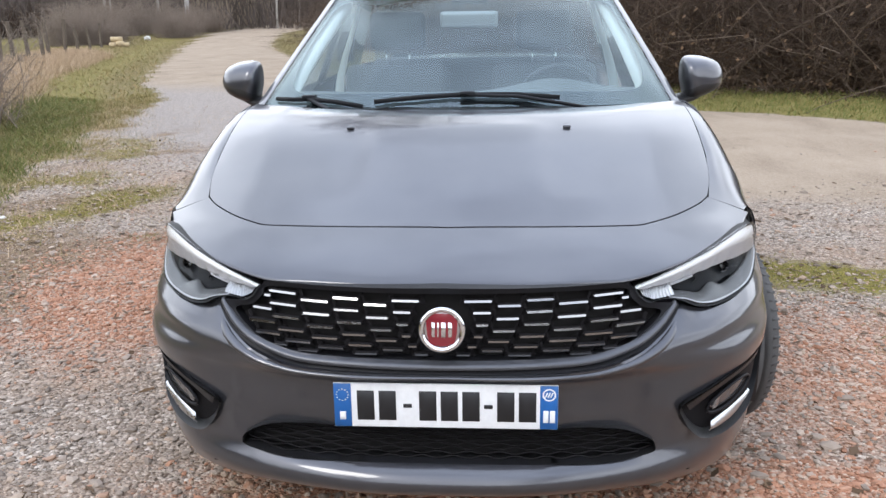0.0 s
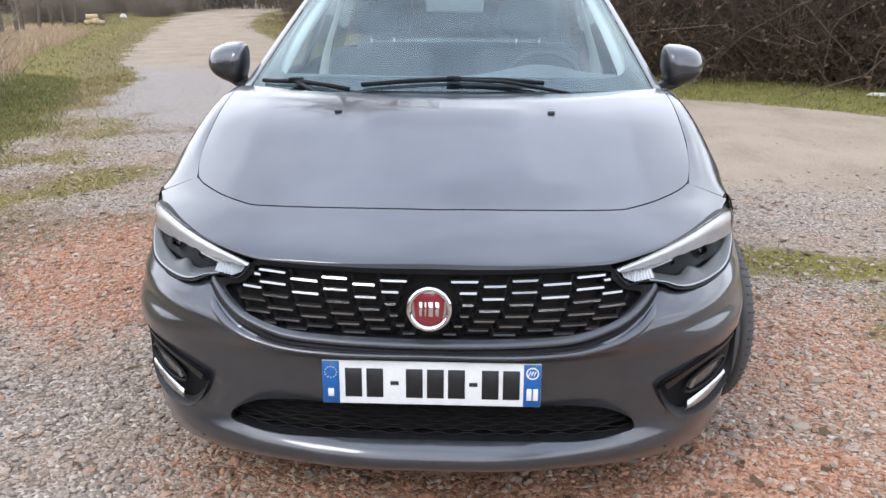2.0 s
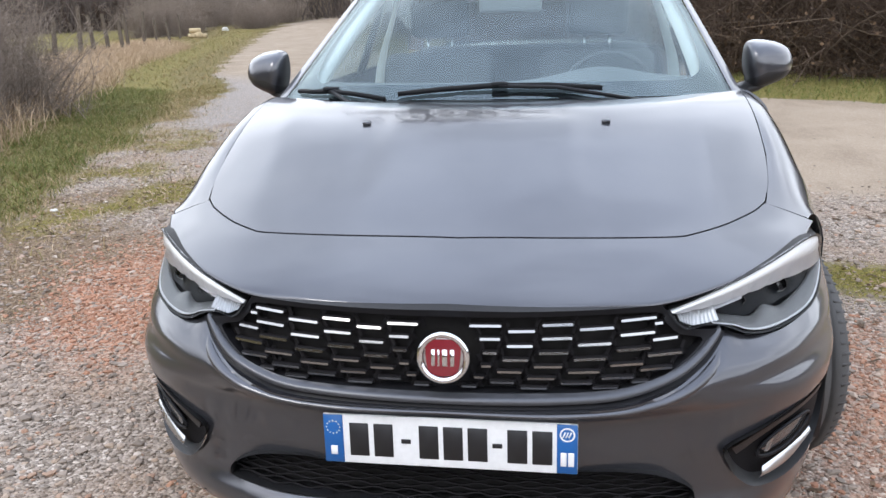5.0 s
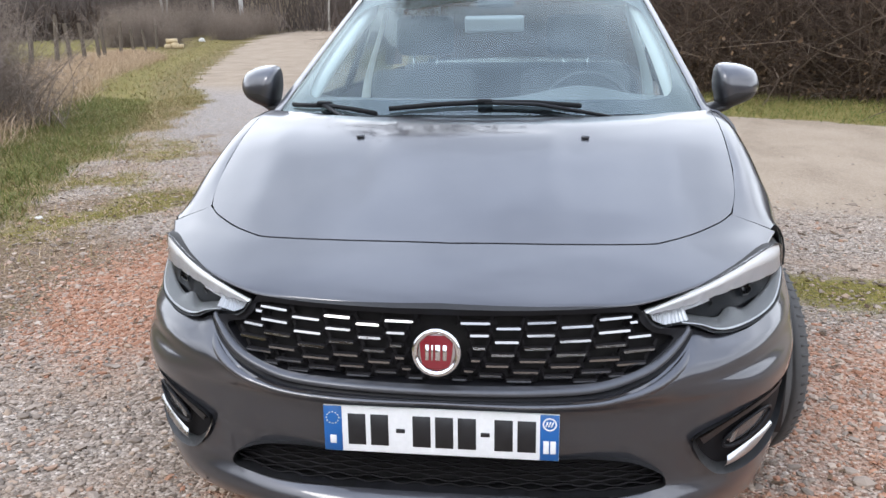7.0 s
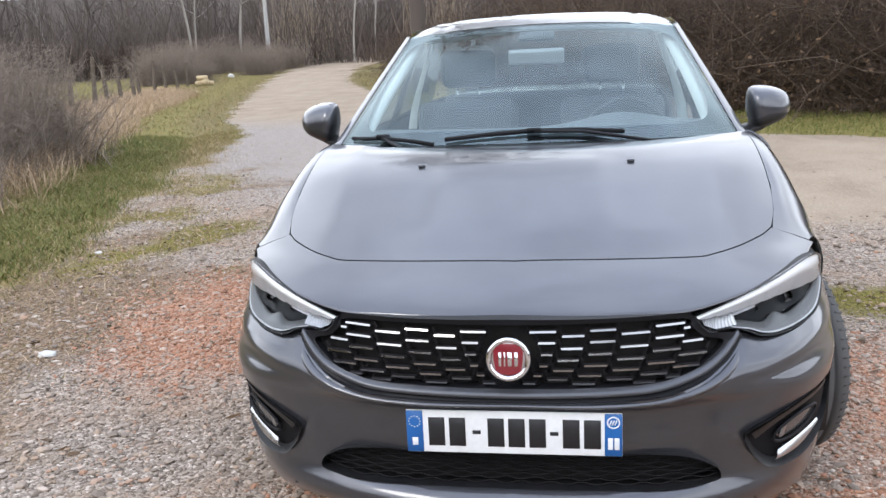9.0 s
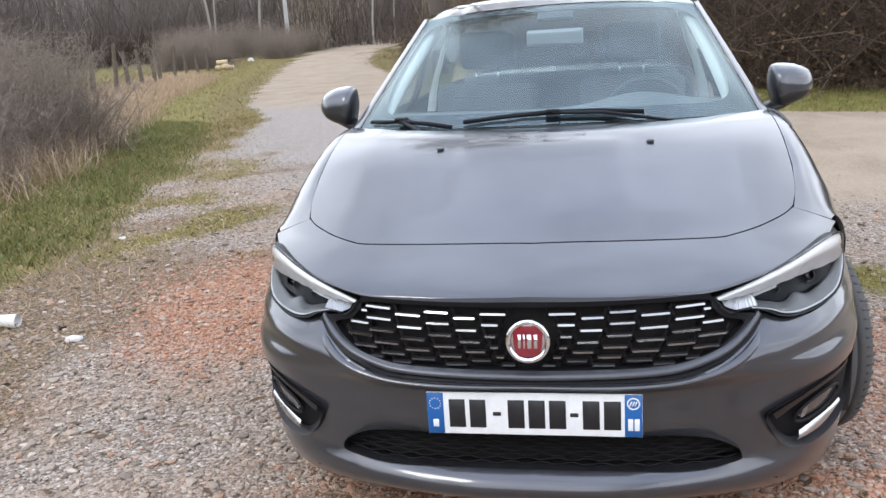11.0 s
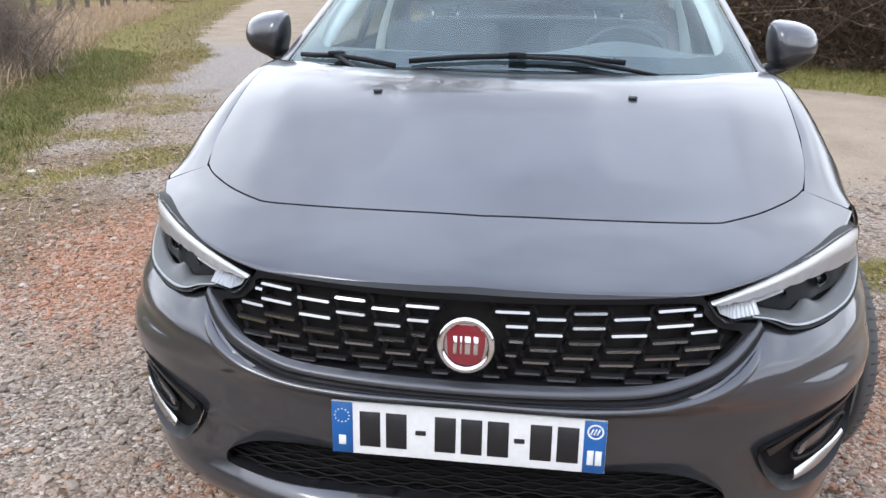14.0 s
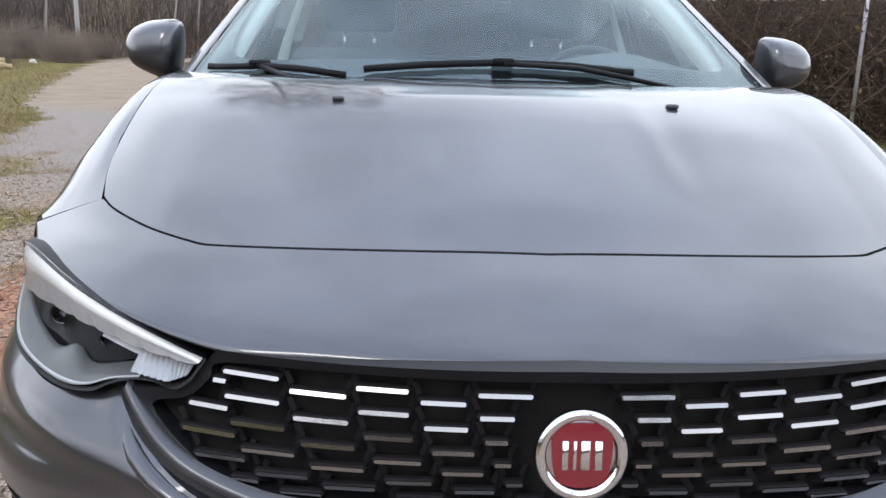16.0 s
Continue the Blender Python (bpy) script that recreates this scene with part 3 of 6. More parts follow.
# number plate, its writing as plain bars
number_plate = new("number_plate")
number_plate.parent = car
number_plate.location = (0.006, -0.004, 0.42)
bm = bmesh.new()
box(bm, (0.520, 0.006, 0.110), bevel=0.002, seg=2)
part("panel", bm, M_PLATE, number_plate, "white reflective plate")
for sgn in (-1, 1):
    bm = bmesh.new()
    box(bm, (0.041, 0.003, 0.108), (sgn * 0.239, -0.003, 0), bevel=0.0012, seg=1)
    part("blue_band", bm, M_BLUE, number_plate, "blue end band")
bm = bmesh.new()
box(bm, (0.040, 0.002, 0.074), bevel=0.0008, seg=1)
ink = part("character_bar", bm, M_INK, number_plate, "plain black bar")
ink.location = (-0.185, -0.0036, 0)
for sx, sz in ((-0.134, 1), (-0.040, 1), (0.010, 1), (0.060, 1), (0.140, 1), (0.190, 1)):
    share(ink, pose(sx, -0.0036, 0))
bm = bmesh.new()
box(bm, (0.020, 0.002, 0.010), bevel=0.0008, seg=1)
dash = part("dash", bm, M_INK, number_plate)
dash.location = (-0.087, -0.0036, 0)
share(dash, pose(0.100, -0.0036, 0))
bm = bmesh.new()
box(bm, (0.014, 0.002, 0.020), bevel=0.0006, seg=1)
small = part("small_bar", bm, M_PLATE, number_plate, "plain white bar")
small.location = (-0.239, -0.005, -0.026)
share(small, Matrix.Translation((0.232, -0.005, -0.022)) @ Matrix.Diagonal((0.85, 1, 1.5, 1)))
share(small, Matrix.Translation((0.247, -0.005, -0.022)) @ Matrix.Diagonal((0.85, 1, 1.5, 1)))
bm = bmesh.new()
lathe(bm, [(0.0, 0.0016), (-0.0008, 0.0014), (-0.0008, 0.0001)], 8, "y")
dot = part("dot", bm, M_STAR, number_plate)
dot.location = (-0.239 + 0.014, -0.0048, 0.026)
for k in range(1, 12):
    share(dot, pose(-0.239 + 0.014 * math.cos(k * math.pi / 6), -0.0048, 0.026 + 0.014 * math.sin(k * math.pi / 6)))
bm = bmesh.new()
lathe(bm, [(0.0, 0.0155), (-0.0008, 0.015), (-0.0008, 0.0125), (0.0, 0.012)], 32, "y")
part("emblem_ring", bm, M_PLATE, number_plate, "white ring").location = (0.239, -0.0046, 0.032)
bm = bmesh.new()
for k in range(3):
    tube(bm, [(-0.009 + 0.006 * k, 0, -0.006), (-0.004 + 0.006 * k, 0, 0.006)], (0.0016, 0.0006), 6)
part("emblem", bm, M_PLATE, number_plate, "white slanted strokes").location = (0.239, -0.005, 0.032)

# lower intake: wavy mesh in a black pocket
intake = new("lower_intake")
intake.parent = car
bm = bmesh.new()
i_o = [tuple(p) for p in INTAKE]
# black sheet painting the shaded depth behind the mesh
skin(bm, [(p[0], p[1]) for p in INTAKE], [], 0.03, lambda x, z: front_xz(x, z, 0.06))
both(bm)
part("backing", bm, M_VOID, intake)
bm = bmesh.new()
rimline = [front_xz(p[0], p[1], 0.0) for p in INTAKE]
grid(bm, [[p + Vector((0, 0.001, 0)) for p in rimline[1:]], [p + Vector((0, 0.06, 0)) for p in rimline[1:]]])
both(bm)
part("pocket", bm, M_BLACK, intake)
for j in range(9):
    bm = bmesh.new()
    pts = []
    for k in range(-78, 79):
        x = k * 0.0065
        z = 0.346 - j * 0.0105 + 0.0030 * math.sin(x * 2 * math.pi / 0.075 + j * math.pi)
        if inside(abs(x) + 1e-5, z, i_o):
            pts.append(front_xz(abs(x), z, 0.030))
            pts[-1].x = x
    if len(pts) > 4:
        tube(bm, pts, (0.005, 0.0012), 4)
        part("mesh_strand", bm, M_WEB, intake)
    else:
        bm.free()

# headlights
for sgn in (-1, 1):
    lamp = new("headlight")
    lamp.parent = car
    o = [tuple(p) for p in HEADLIGHT]

    def lamp_at(x, z, back):
        p = front_xz(x, z, back)
        return Vector((sgn * x, p.y - 0.012 * step(0.68, 0.80, x), p.z))

    def done(bm):
        if sgn < 0:
            bmesh.ops.reverse_faces(bm, faces=bm.faces[:])
        return bm

    bm = bmesh.new()
    skin(bm, o, [], 0.016, lambda x, z: lamp_at(x, z, 0.0), (0, 1, 0), 0.012)
    lens = part("lens", done(bm), M_LENS, lamp, "clear lamp cover")
    lens.visible_shadow = False
    bm = bmesh.new()
    cx, cz = 0.66, 0.672
    skin(bm, [(cx + (x - cx) * 0.99, cz + (z - cz) * 0.98) for x, z in o], [], 0.02, lambda x, z: lamp_at(x, z, 0.075))
    part("housing", done(bm), M_BOWL, lamp)
    bm = bmesh.new()
    ring = [lamp_at(x, z, 0.003) for x, z in o]
    ring2 = [lamp_at(cx + (x - cx) * 0.985, cz + (z - cz) * 0.965, 0.004) for x, z in o]
    inner = [lamp_at(cx + (x - cx) * 0.98, cz + (z - cz) * 0.95, 0.075) for x, z in o]
    grid(bm, [ring + ring[:1], ring2 + ring2[:1], inner + inner[:1]])
    part("bezel", bm, M_LAMPBLACK, lamp)
    # broad light guide along the upper edge, stepped at its lower side
    up = spline([(0.444, 0.678), (0.56, 0.708), (0.665, 0.733), (0.757, 0.752), (0.812, 0.738)], 8)
    dn = spline([(0.452, 0.670), (0.53, 0.672), (0.61, 0.677), (0.70, 0.679), (0.834, 0.668)], 8)
    bm = bmesh.new()
    rows = []
    for t, back in ((0.0, 0.018), (0.16, 0.008), (0.46, 0.003), (0.50, 0.018), (0.94, 0.006), (1.0, 0.034)):
        rows.append([lamp_at(a.lerp(b, t).x, a.lerp(b, t).y, back + (0.005 * (i % 4 == 0) if t > 0.5 else 0)) for i, (a, b) in enumerate(zip(up, dn))])
    vs = grid(bm, rows)
    for f in bm.faces:
        if all(v in set(vs[3] + vs[4] + vs[5]) for v in f.verts):
            f.material_index = 1
    part("light_guide", done(bm), [M_DRL, M_FACET], lamp, "bright white light guide")
    # inner ribbed reflector: a fan of fine ribs that spreads from under the light guide to the tip
    for k in range(11):
        bm = bmesh.new()
        f0, f1 = k / 11, (k + 1) / 11
        head = [(lerp(f, [0, 1], [0.455, 0.535]), lerp(f, [0, 1], [0.6705, 0.6715])) for f in (f0, (f0 + f1) / 2, f1)]
        foot = [(lerp(f, [0, 0.45, 1], [0.463, 0.489, 0.545]), lerp(f, [0, 0.45, 1], [0.657, 0.645, 0.646])) for f in (f0, (f0 + f1) / 2, f1)]
        grid(bm, [[lamp_at(h[0] + (g[0] - h[0]) * t, h[1] + (g[1] - h[1]) * t, 0.020 - 0.014 * t + (0.0 if i == 1 else 0.004)) for i, (h, g) in enumerate(zip(head, foot))] for t in (0.0, 0.5, 1.0)])
        part("rib", done(bm), M_LAMPGREY, lamp, smooth=False)
    # dark bowl behind the light guide, with a brow at its inner end
    mask = spline([(0.790, 0.672), (0.755, 0.676), (0.69, 0.681), (0.62, 0.679), (0.560, 0.674), (0.526, 0.669), (0.530, 0.657), (0.580, 0.638), (0.618, 0.630), (0.641, 0.640), (0.672, 0.634), (0.733, 0.640), (0.778, 0.652)], 4)
    bm = bmesh.new()
    skin(bm, [tuple(p) for p in mask], [], 0.014, lambda x, z: lamp_at(x, z, 0.046 + 0.02 * math.exp(-((x - 0.70) ** 2 + (z - 0.662) ** 2) / 0.0006)), (0, 1, 0), 0.02)
    part("mask", done(bm), M_BOWL, lamp, "dark smoky lamp bowl with shade in its colour")
    for px, pz, rr in ((0.700, 0.664, 0.017), (0.600, 0.660, 0.011)):
        bm = bmesh.new()
        lathe(bm, [(-0.004, rr), (-0.007, rr * 0.94), (0.004, rr * 0.88), (0.010, rr * 0.5), (0.012, 0.001)], 28, "y")
        c = lamp_at(px, pz, 0.048)
        bmesh.ops.translate(bm, verts=bm.verts[:], vec=c)
        part("projector", bm, M_GLOSS, lamp, "dark projector lens")
    bm = bmesh.new()
    grid(bm, [[lamp_at(x, z - 0.004 * t, 0.030 - 0.012 * t) for x, z in ((0.522, 0.668), (0.545, 0.668), (0.575, 0.672), (0.600, 0.675))] for t in (0.0, 0.6, 1.0)])
    part("brow", done(bm), M_FACET, lamp, "bright thin brow")
    # broad grey reflector that swings round the foot of the lamp, with a chrome lip
    arc_o = spline([(0.832, 0.672), (0.826, 0.655), (0.785, 0.622), (0.715, 0.609), (0.655, 0.606), (0.612, 0.615), (0.575, 0.631), (0.53, 0.643)], 6)
    arc_i = spline([(0.804, 0.670), (0.780, 0.652), (0.737, 0.636), (0.690, 0.626), (0.654, 0.640), (0.622, 0.626), (0.580, 0.636), (0.53, 0.650)], 6)
    bm = bmesh.new()
    grid(bm, [[lamp_at(a.lerp(b, t).x, a.lerp(b, t).y, d) for a, b in zip(arc_o, arc_i)] for t, d in ((0.12, 0.012), (0.45, 0.018), (0.5, 0.024), (0.95, 0.036), (1.0, 0.050))])
    part("lower_reflector", done(bm), M_LAMPDARK, lamp, "pale grey lower reflector")
    bm = bmesh.new()
    grid(bm, [[lamp_at(a.lerp(b, t).x, a.lerp(b, t).y, d) for a, b in zip(arc_o, arc_i)] for t, d in ((0.0, 0.010), (0.05, 0.0045), (0.13, 0.014))])
    part("chrome_lip", done(bm), M_LAMPGREY, lamp, "thin chrome lip")

# fog lamp pockets
for sgn in (-1, 1):
    fog = new("fog_lamp")
    fog.parent = car
    o = [tuple(p) for p in FOG]

    def fog_at(x, z, back):
        p = front_xz(x, z, back)
        return Vector((sgn * x, p.y, p.z))

    bm = bmesh.new()
    edge = [fog_at(x, z, 0.002) for x, z in o]
    deep = [fog_at(0.70 + (x - 0.70) * 0.93, 0.345 + (z - 0.345) * 0.90, 0.045) for x, z in o]
    grid(bm, [edge + edge[:1], deep + deep[:1]])
    part("pocket", bm, M_BLACK, fog)
    bm = bmesh.new()
    skin(bm, [(0.70 + (x - 0.70) * 0.93, 0.345 + (z - 0.345) * 0.90) for x, z in o], [], 0.02, lambda x, z: fog_at(x, z, 0.045))
    part("backing", bm, M_WEB, fog)
    bm = bmesh.new()
    el = [(0.708 + 0.055 * math.cos(a), 0.362 + 0.019 * math.sin(a) + 0.26 * 0.055 * math.cos(a)) for a in np.linspace(0, 2 * math.pi, 28)[:-1]]
    skin(bm, el, [], 0.012, lambda x, z: fog_at(x, z, 0.030), (0, 1, 0), 0.01)
    part("lens", bm, M_FOG, fog, "smoky oval fog lamp")
    bm = bmesh.new()
    ring = [fog_at(0.708 + 0.066 * math.cos(a), 0.362 + 0.027 * math.sin(a) + 0.26 * 0.066 * math.cos(a), 0.022) for a in np.linspace(0, 2 * math.pi, 33)]
    tube(bm, ring, 0.004, 6, False)
    part("bezel", bm, M_FRAME, fog)
    bm = bmesh.new()
    a0 = spline([(0.658, 0.306), (0.690, 0.317), (0.735, 0.329), (0.782, 0.338)], 6)
    a1 = spline([(0.650, 0.284), (0.69, 0.288), (0.735, 0.300), (0.786, 0.330)], 6)
    grid(bm, [[fog_at(a.x, a.y, 0.020) for a in a0], [fog_at(a.lerp(b, 0.5).x, a.lerp(b, 0.5).y, 0.004) for a, b in zip(a0, a1)], [fog_at(b.x, b.y, 0.012) for b in a1]])
    part("chrome_strip", bm, M_SILVER, fog, "bright chrome strip")
    bm = bmesh.new()
    u0 = spline([(0.580, 0.380), (0.64, 0.405), (0.72, 0.428), (0.805, 0.442)], 6)
    u1 = spline([(0.596, 0.352), (0.65, 0.385), (0.72, 0.408), (0.805, 0.420)], 6)
    grid(bm, [[fog_at(a.x, a.y, 0.010) for a in u0], [fog_at(a.lerp(b, 0.75).x, a.lerp(b, 0.75).y, 0.016) for a, b in zip(u0, u1)], [fog_at(b.x, b.y, 0.040) for b in u1]])
    part("brow", bm, M_BLACK, fog, "dark grey plastic brow")
    bm = bmesh.new()
    grid(bm, [[fog_at(0.660 + 0.016 * i / 3 + 0.006 * t, 0.338 + 0.028 * t + 0.004 * i / 3, 0.026 - 0.004 * math.sin(math.pi * i / 3)) for i in range(4)] for t in (0.0, 0.5, 1.0)])
    part("bulb_reflector", bm, M_REFLECT, fog, "bright reflector edge")

# ---- glasshouse ----
def screen(s, v, lift=0.0):
    """The windscreen: s across (-1 to 1), v from the cowl to the roof."""
    a = abs(s)
    b = Vector((s * 0.755, 1.03 + 0.30 * a ** 2.2, 1.005 - 0.02 * a * a))
    t = Vector((s * 0.600, 1.95 + 0.15 * a * a, 1.420 - 0.026 * a * a))
    p = b.lerp(t, v)
    up = Vector((s * 0.35 * a * a, -0.42, 0.9)).normalized()
    return p + up * (0.032 * math.sin(math.pi * v) * (1 - a ** 4) + lift)


S = np.linspace(-1, 1, 49)
bm = bmesh.new()
grid(bm, [[screen(s, v) for s in S * 0.985] for v in np.linspace(0.0, 1.0, 20)])
ws = part("windscreen", bm, M_SCREEN, car, "tinted windscreen with pale reflections")
ws.visible_shadow = False
# black printed border, just inside the glass
def clear_side(v):
    """Half the width of the clear field at v."""
    return lerp(v, [0.09, 0.10, 0.125, 0.16, 0.22, 0.32, 0.54, 0.82, 0.88, 0.92, 0.945], [0.70, 0.80, 0.855, 0.885, 0.905, 0.925, 0.940, 0.935, 0.91, 0.85, 0.70])


bm = bmesh.new()
for v0, v1 in ((0.0, 0.092), (0.942, 1.0)):
    grid(bm, [[screen(s, v, -0.006) for s in S * 0.985] for v in np.linspace(v0, v1, 4)])
for sgn in (-1, 1):
    grid(bm, [[screen(sgn * lerp(k, [0, 1], [0.985, clear_side(v)]), v, -0.0065) for k in (0, 0.5, 1)] for v in np.linspace(0.0915, 0.9425, 60)])
part("glass_border", bm, M_FRIT, car, "black printed glass border")
bm = bmesh.new()
box(bm, (0.15, 0.02, 0.075), bevel=0.008)
sensor = part("sensor_cover", bm, M_FRIT, car)
sensor.matrix_basis = Matrix.Translation(screen(0.0, 0.90, -0.02)) @ Matrix.Rotation(radians(-65), 4, "X")

# cowl under the wipers
bm = bmesh.new()
grid(bm, [[(s * 0.74, 0.96 + 0.27 * abs(s) ** 2.2, 0.985 - 0.03 * s * s) for s in S], [tuple(screen(s, 0.01, -0.012)) for s in S]])
part("cowl", bm, M_BLACK, car)

# roof
bm = bmesh.new()
rows = []
for k, y in enumerate(np.linspace(0, 1, 30)):
    row = []
    for s in S:
        a = abs(s)
        h = screen(s, 1.0)
        yy = h.y + 0.012 + y * (3.25 - h.y)
        z = h.z + 0.003 + lerp(y, [0, 0.06, 0.14, 0.25, 0.4, 0.6, 1.0], [0, 0.021, 0.040, 0.054, 0.060, 0.057, 0.0])
        ridge = 0.006 * math.exp(-((a - 0.72) / 0.03) ** 2)
        row.append((s * lerp(y, [0, 0.4, 1], [0.600, 0.62, 0.58]), yy, z - 0.012 * a ** 6 - 0.022 * a ** 10 * step(0.0, 0.12, y) - ridge))
    rows.append(row)
grid(bm, rows)
part("roof", bm, M_PAINT, car, "dark grey roof")


def rail(y):
    """The roof's side edge."""
    return Vector((lerp(y, [2.1, 2.6, 3.25], [0.60, 0.625, 0.585]), y, lerp(y, [2.1, 2.4, 2.8, 3.25], [1.395, 1.43, 1.44, 1.385])))


BELT = [(0.775, 1.36, 0.985), (0.80, 1.6, 0.985), (0.82, 2.1, 0.985), (0.82, 2.9, 0.99), (0.79, 3.5, 1.01), (0.72, 3.85, 1.03)]


def belt(y):
    return Vector((lerp(y, [b[1] for b in BELT], [b[0] for b in BELT]), y, lerp(y, [b[1] for b in BELT], [b[2] for b in BELT])))


for sgn in (-1, 1):
    flip = Matrix.Diagonal((sgn, 1, 1))
    # front pillar, painted, from the cowl up to the roof and back along its edge
    bm = bmesh.new()
    inner = [screen(0.985, v, 0.002) for v in np.linspace(0, 1, 16)]
    outer = [p + Vector((0.038 * (1 - k / 30), 0.055, -0.012)) for k, p in enumerate(inner)]
    rows = [inner, [(a * 0.6 + b * 0.4) + Vector((0.012, -0.006, 0.008)) for a, b in zip(inner, outer)], outer]
    rows = [[flip @ q for q in r] for r in rows]
    grid(bm, rows)
    grid(bm, [[flip @ (rail(y) + Vector((0, 0, 0.004))) for y in np.linspace(2.1, 3.25, 14)], [flip @ (rail(y) + Vector((0.030, 0, -0.022))) for y in np.linspace(2.1, 3.25, 14)], [flip @ (rail(y) + Vector((0.036, 0, -0.055))) for y in np.linspace(2.1, 3.25, 14)]])
    part("pillar", bm, M_PAINT, car)
    # pale inner lining of the pillar
    bm = bmesh.new()
    V = np.linspace(0.05, 1, 14)
    grid(bm, [[flip @ (screen(0.985, v, -0.014)) for v in V], [flip @ screen(0.93, v, -0.022) for v in V], [flip @ (screen(lerp(v, [0, 0.3, 0.7, 1], [0.855, 0.868, 0.885, 0.90]), v, -0.035)) for v in V], [flip @ (screen(0.865, v, -0.045) + Vector((0.05, 0.14, -0.03))) for v in V]])
    part("pillar_lining", bm, M_TRIM, car, "pale grey pillar lining")
    bm = bmesh.new()
    strip = [(0.555, 0.570, 1.36), (0.572, 0.592, 1.30), (0.603, 0.628, 1.20), (0.632, 0.662, 1.11), (0.652, 0.690, 1.02), (0.660, 0.705, 0.94)]
    grid(bm, [[flip @ Vector((a, 2.50, z)) for a, b, z in strip], [flip @ Vector((b, 2.49, z)) for a, b, z in strip], [flip @ Vector((b + 0.02, 2.60, z)) for a, b, z in strip]])
    part("pillar_lining", bm, M_TRIM, car, "pale grey pillar lining")
    # side glass
    bm = bmesh.new()
    rows = []
    for k in range(24):
        y = 1.42 + (3.6 - 1.42) * k / 23
        lo = belt(y)
        if y < 2.12:
            hi = screen(0.985, (y - 1.33) / (2.1 - 1.33)) + Vector((0.04, 0.05, -0.02))
        elif y < 3.25:
            hi = rail(y) + Vector((0.036, 0, -0.05))
        else:
            hi = rail(3.25).lerp(belt(3.6) + Vector((-0.02, 0, 0.02)), (y - 3.25) / 0.35) + Vector((0.036, 0, -0.05)) * (1 - (y - 3.25) / 0.35)
        if hi.z < lo.z + 0.005:
            hi.z = lo.z + 0.005
        rows.append([flip @ lo.lerp(hi, t) for t in (0, 0.5, 1)])
    grid(bm, rows)
    g = part("side_window", bm, M_SIDEGLASS, car, "dark tinted side glass")
    g.visible_shadow = False
    bm = bmesh.new()
    box(bm, (0.02, 0.10, 0.46), flip @ Vector((0.715, 2.60, 1.19)), Matrix.Rotation(sgn * radians(-22), 3, "Y"), 0.005)
    part("middle_pillar", bm, M_GLOSS, car)
    # doors and rear wing
    for nm, y0, y1 in (("front_door", 1.425, 2.55), ("rear_door", 2.556, 3.42), ("rear_wing", 3.426, 4.46)):
        bm = bmesh.new()
        rows = []
        for y in np.linspace(y0, y1, 22):
            b = belt(min(y, 3.85))
            if y > 3.85:
                b = Vector((lerp(y, [3.85, 4.46], [0.72, 0.66]), y, lerp(y, [3.85, 4.46], [1.03, 1.02])))
            w = wing_width(y)
            d = abs(y - 3.47)
            lowz = 0.317 + math.sqrt(max(0, 0.355 ** 2 - d * d)) if d < 0.355 else lerp(y, [3.8, 4.46], [0.21, 0.30])
            row = []
            for v in np.linspace(0, 1, 16):
                if v < 0.35:
                    a = v / 0.35 * math.pi / 2
                    row.append((sgn * (b.x + (w - b.x) * math.sin(a)), y, 0.84 + (b.z - 0.84) * math.cos(a)))
                else:
                    t = (v - 0.35) / 0.65
                    row.append((sgn * (w - 0.02 * t * t - 0.012 * math.sin(math.pi * t) ** 2), y, 0.84 + (lowz - 0.84) * t))
            rows.append(row)
        rows.insert(0, [(x - sgn * 0.04, y + 0.002, z) for x, y, z in rows[0]])
        rows.append([(x - sgn * 0.04, y - 0.002, z) for x, y, z in rows[-1]])
        grid(bm, rows)
        if sgn > 0:
            bmesh.ops.reverse_faces(bm, faces=bm.faces[:])
        dr = part(nm, bm, M_PAINT, car)
        if nm != "rear_wing":
            bm = bmesh.new()
            tube(bm, [(sgn * 0.90, y1 - 0.26, 0.86), (sgn * 0.925, y1 - 0.22, 0.862), (sgn * 0.925, y1 - 0.12, 0.864), (sgn * 0.90, y1 - 0.08, 0.864)], (0.012, 0.014), 8)
            part("handle", bm, M_PAINT, dr)
    # sill
    bm = bmesh.new()
    box(bm, (0.08, 1.95, 0.10), (sgn * 0.83, 2.15, 0.21), bevel=0.02)
    part("sill", bm, M_PAINT, car)

# tail: boot lid, rear glass, rear bumper, floor
bm = bmesh.new()
grid(bm, [[(s * lerp(k, [0, 1], [0.58, 0.70]), lerp(k, [0, 1], [3.26, 3.86]) + 0.04 * (1 - s * s) * k, lerp(k, [0, 1], [1.385, 1.045]) - 0.02 * s * s + 0.03 * math.sin(math.pi * k)) for s in np.linspace(-1, 1, 21)] for k in np.linspace(0, 1, 9)])
g = part("rear_window", bm, M_SIDEGLASS, car)
g.visible_shadow = False
bm = bmesh.new()
grid(bm, [[(s * lerp(k, [0, 1], [0.70, 0.64]), 3.87 + 0.05 * (1 - s * s) + k * 0.50, 1.045 - 0.015 * s * s + 0.012 * k) for s in np.linspace(-1, 1, 21)] for k in np.linspace(0, 1, 7)])
grid(bm, [[(s * lerp(k, [0, 1], [0.64, 0.72]), 4.37 + 0.05 * (1 - s * s) + 0.06 * k, 1.055 - 0.35 * k) for s in np.linspace(-1, 1, 21)] for k in np.linspace(0, 1, 5)])
part("boot_lid", bm, M_PAINT, car)
bm = bmesh.new()
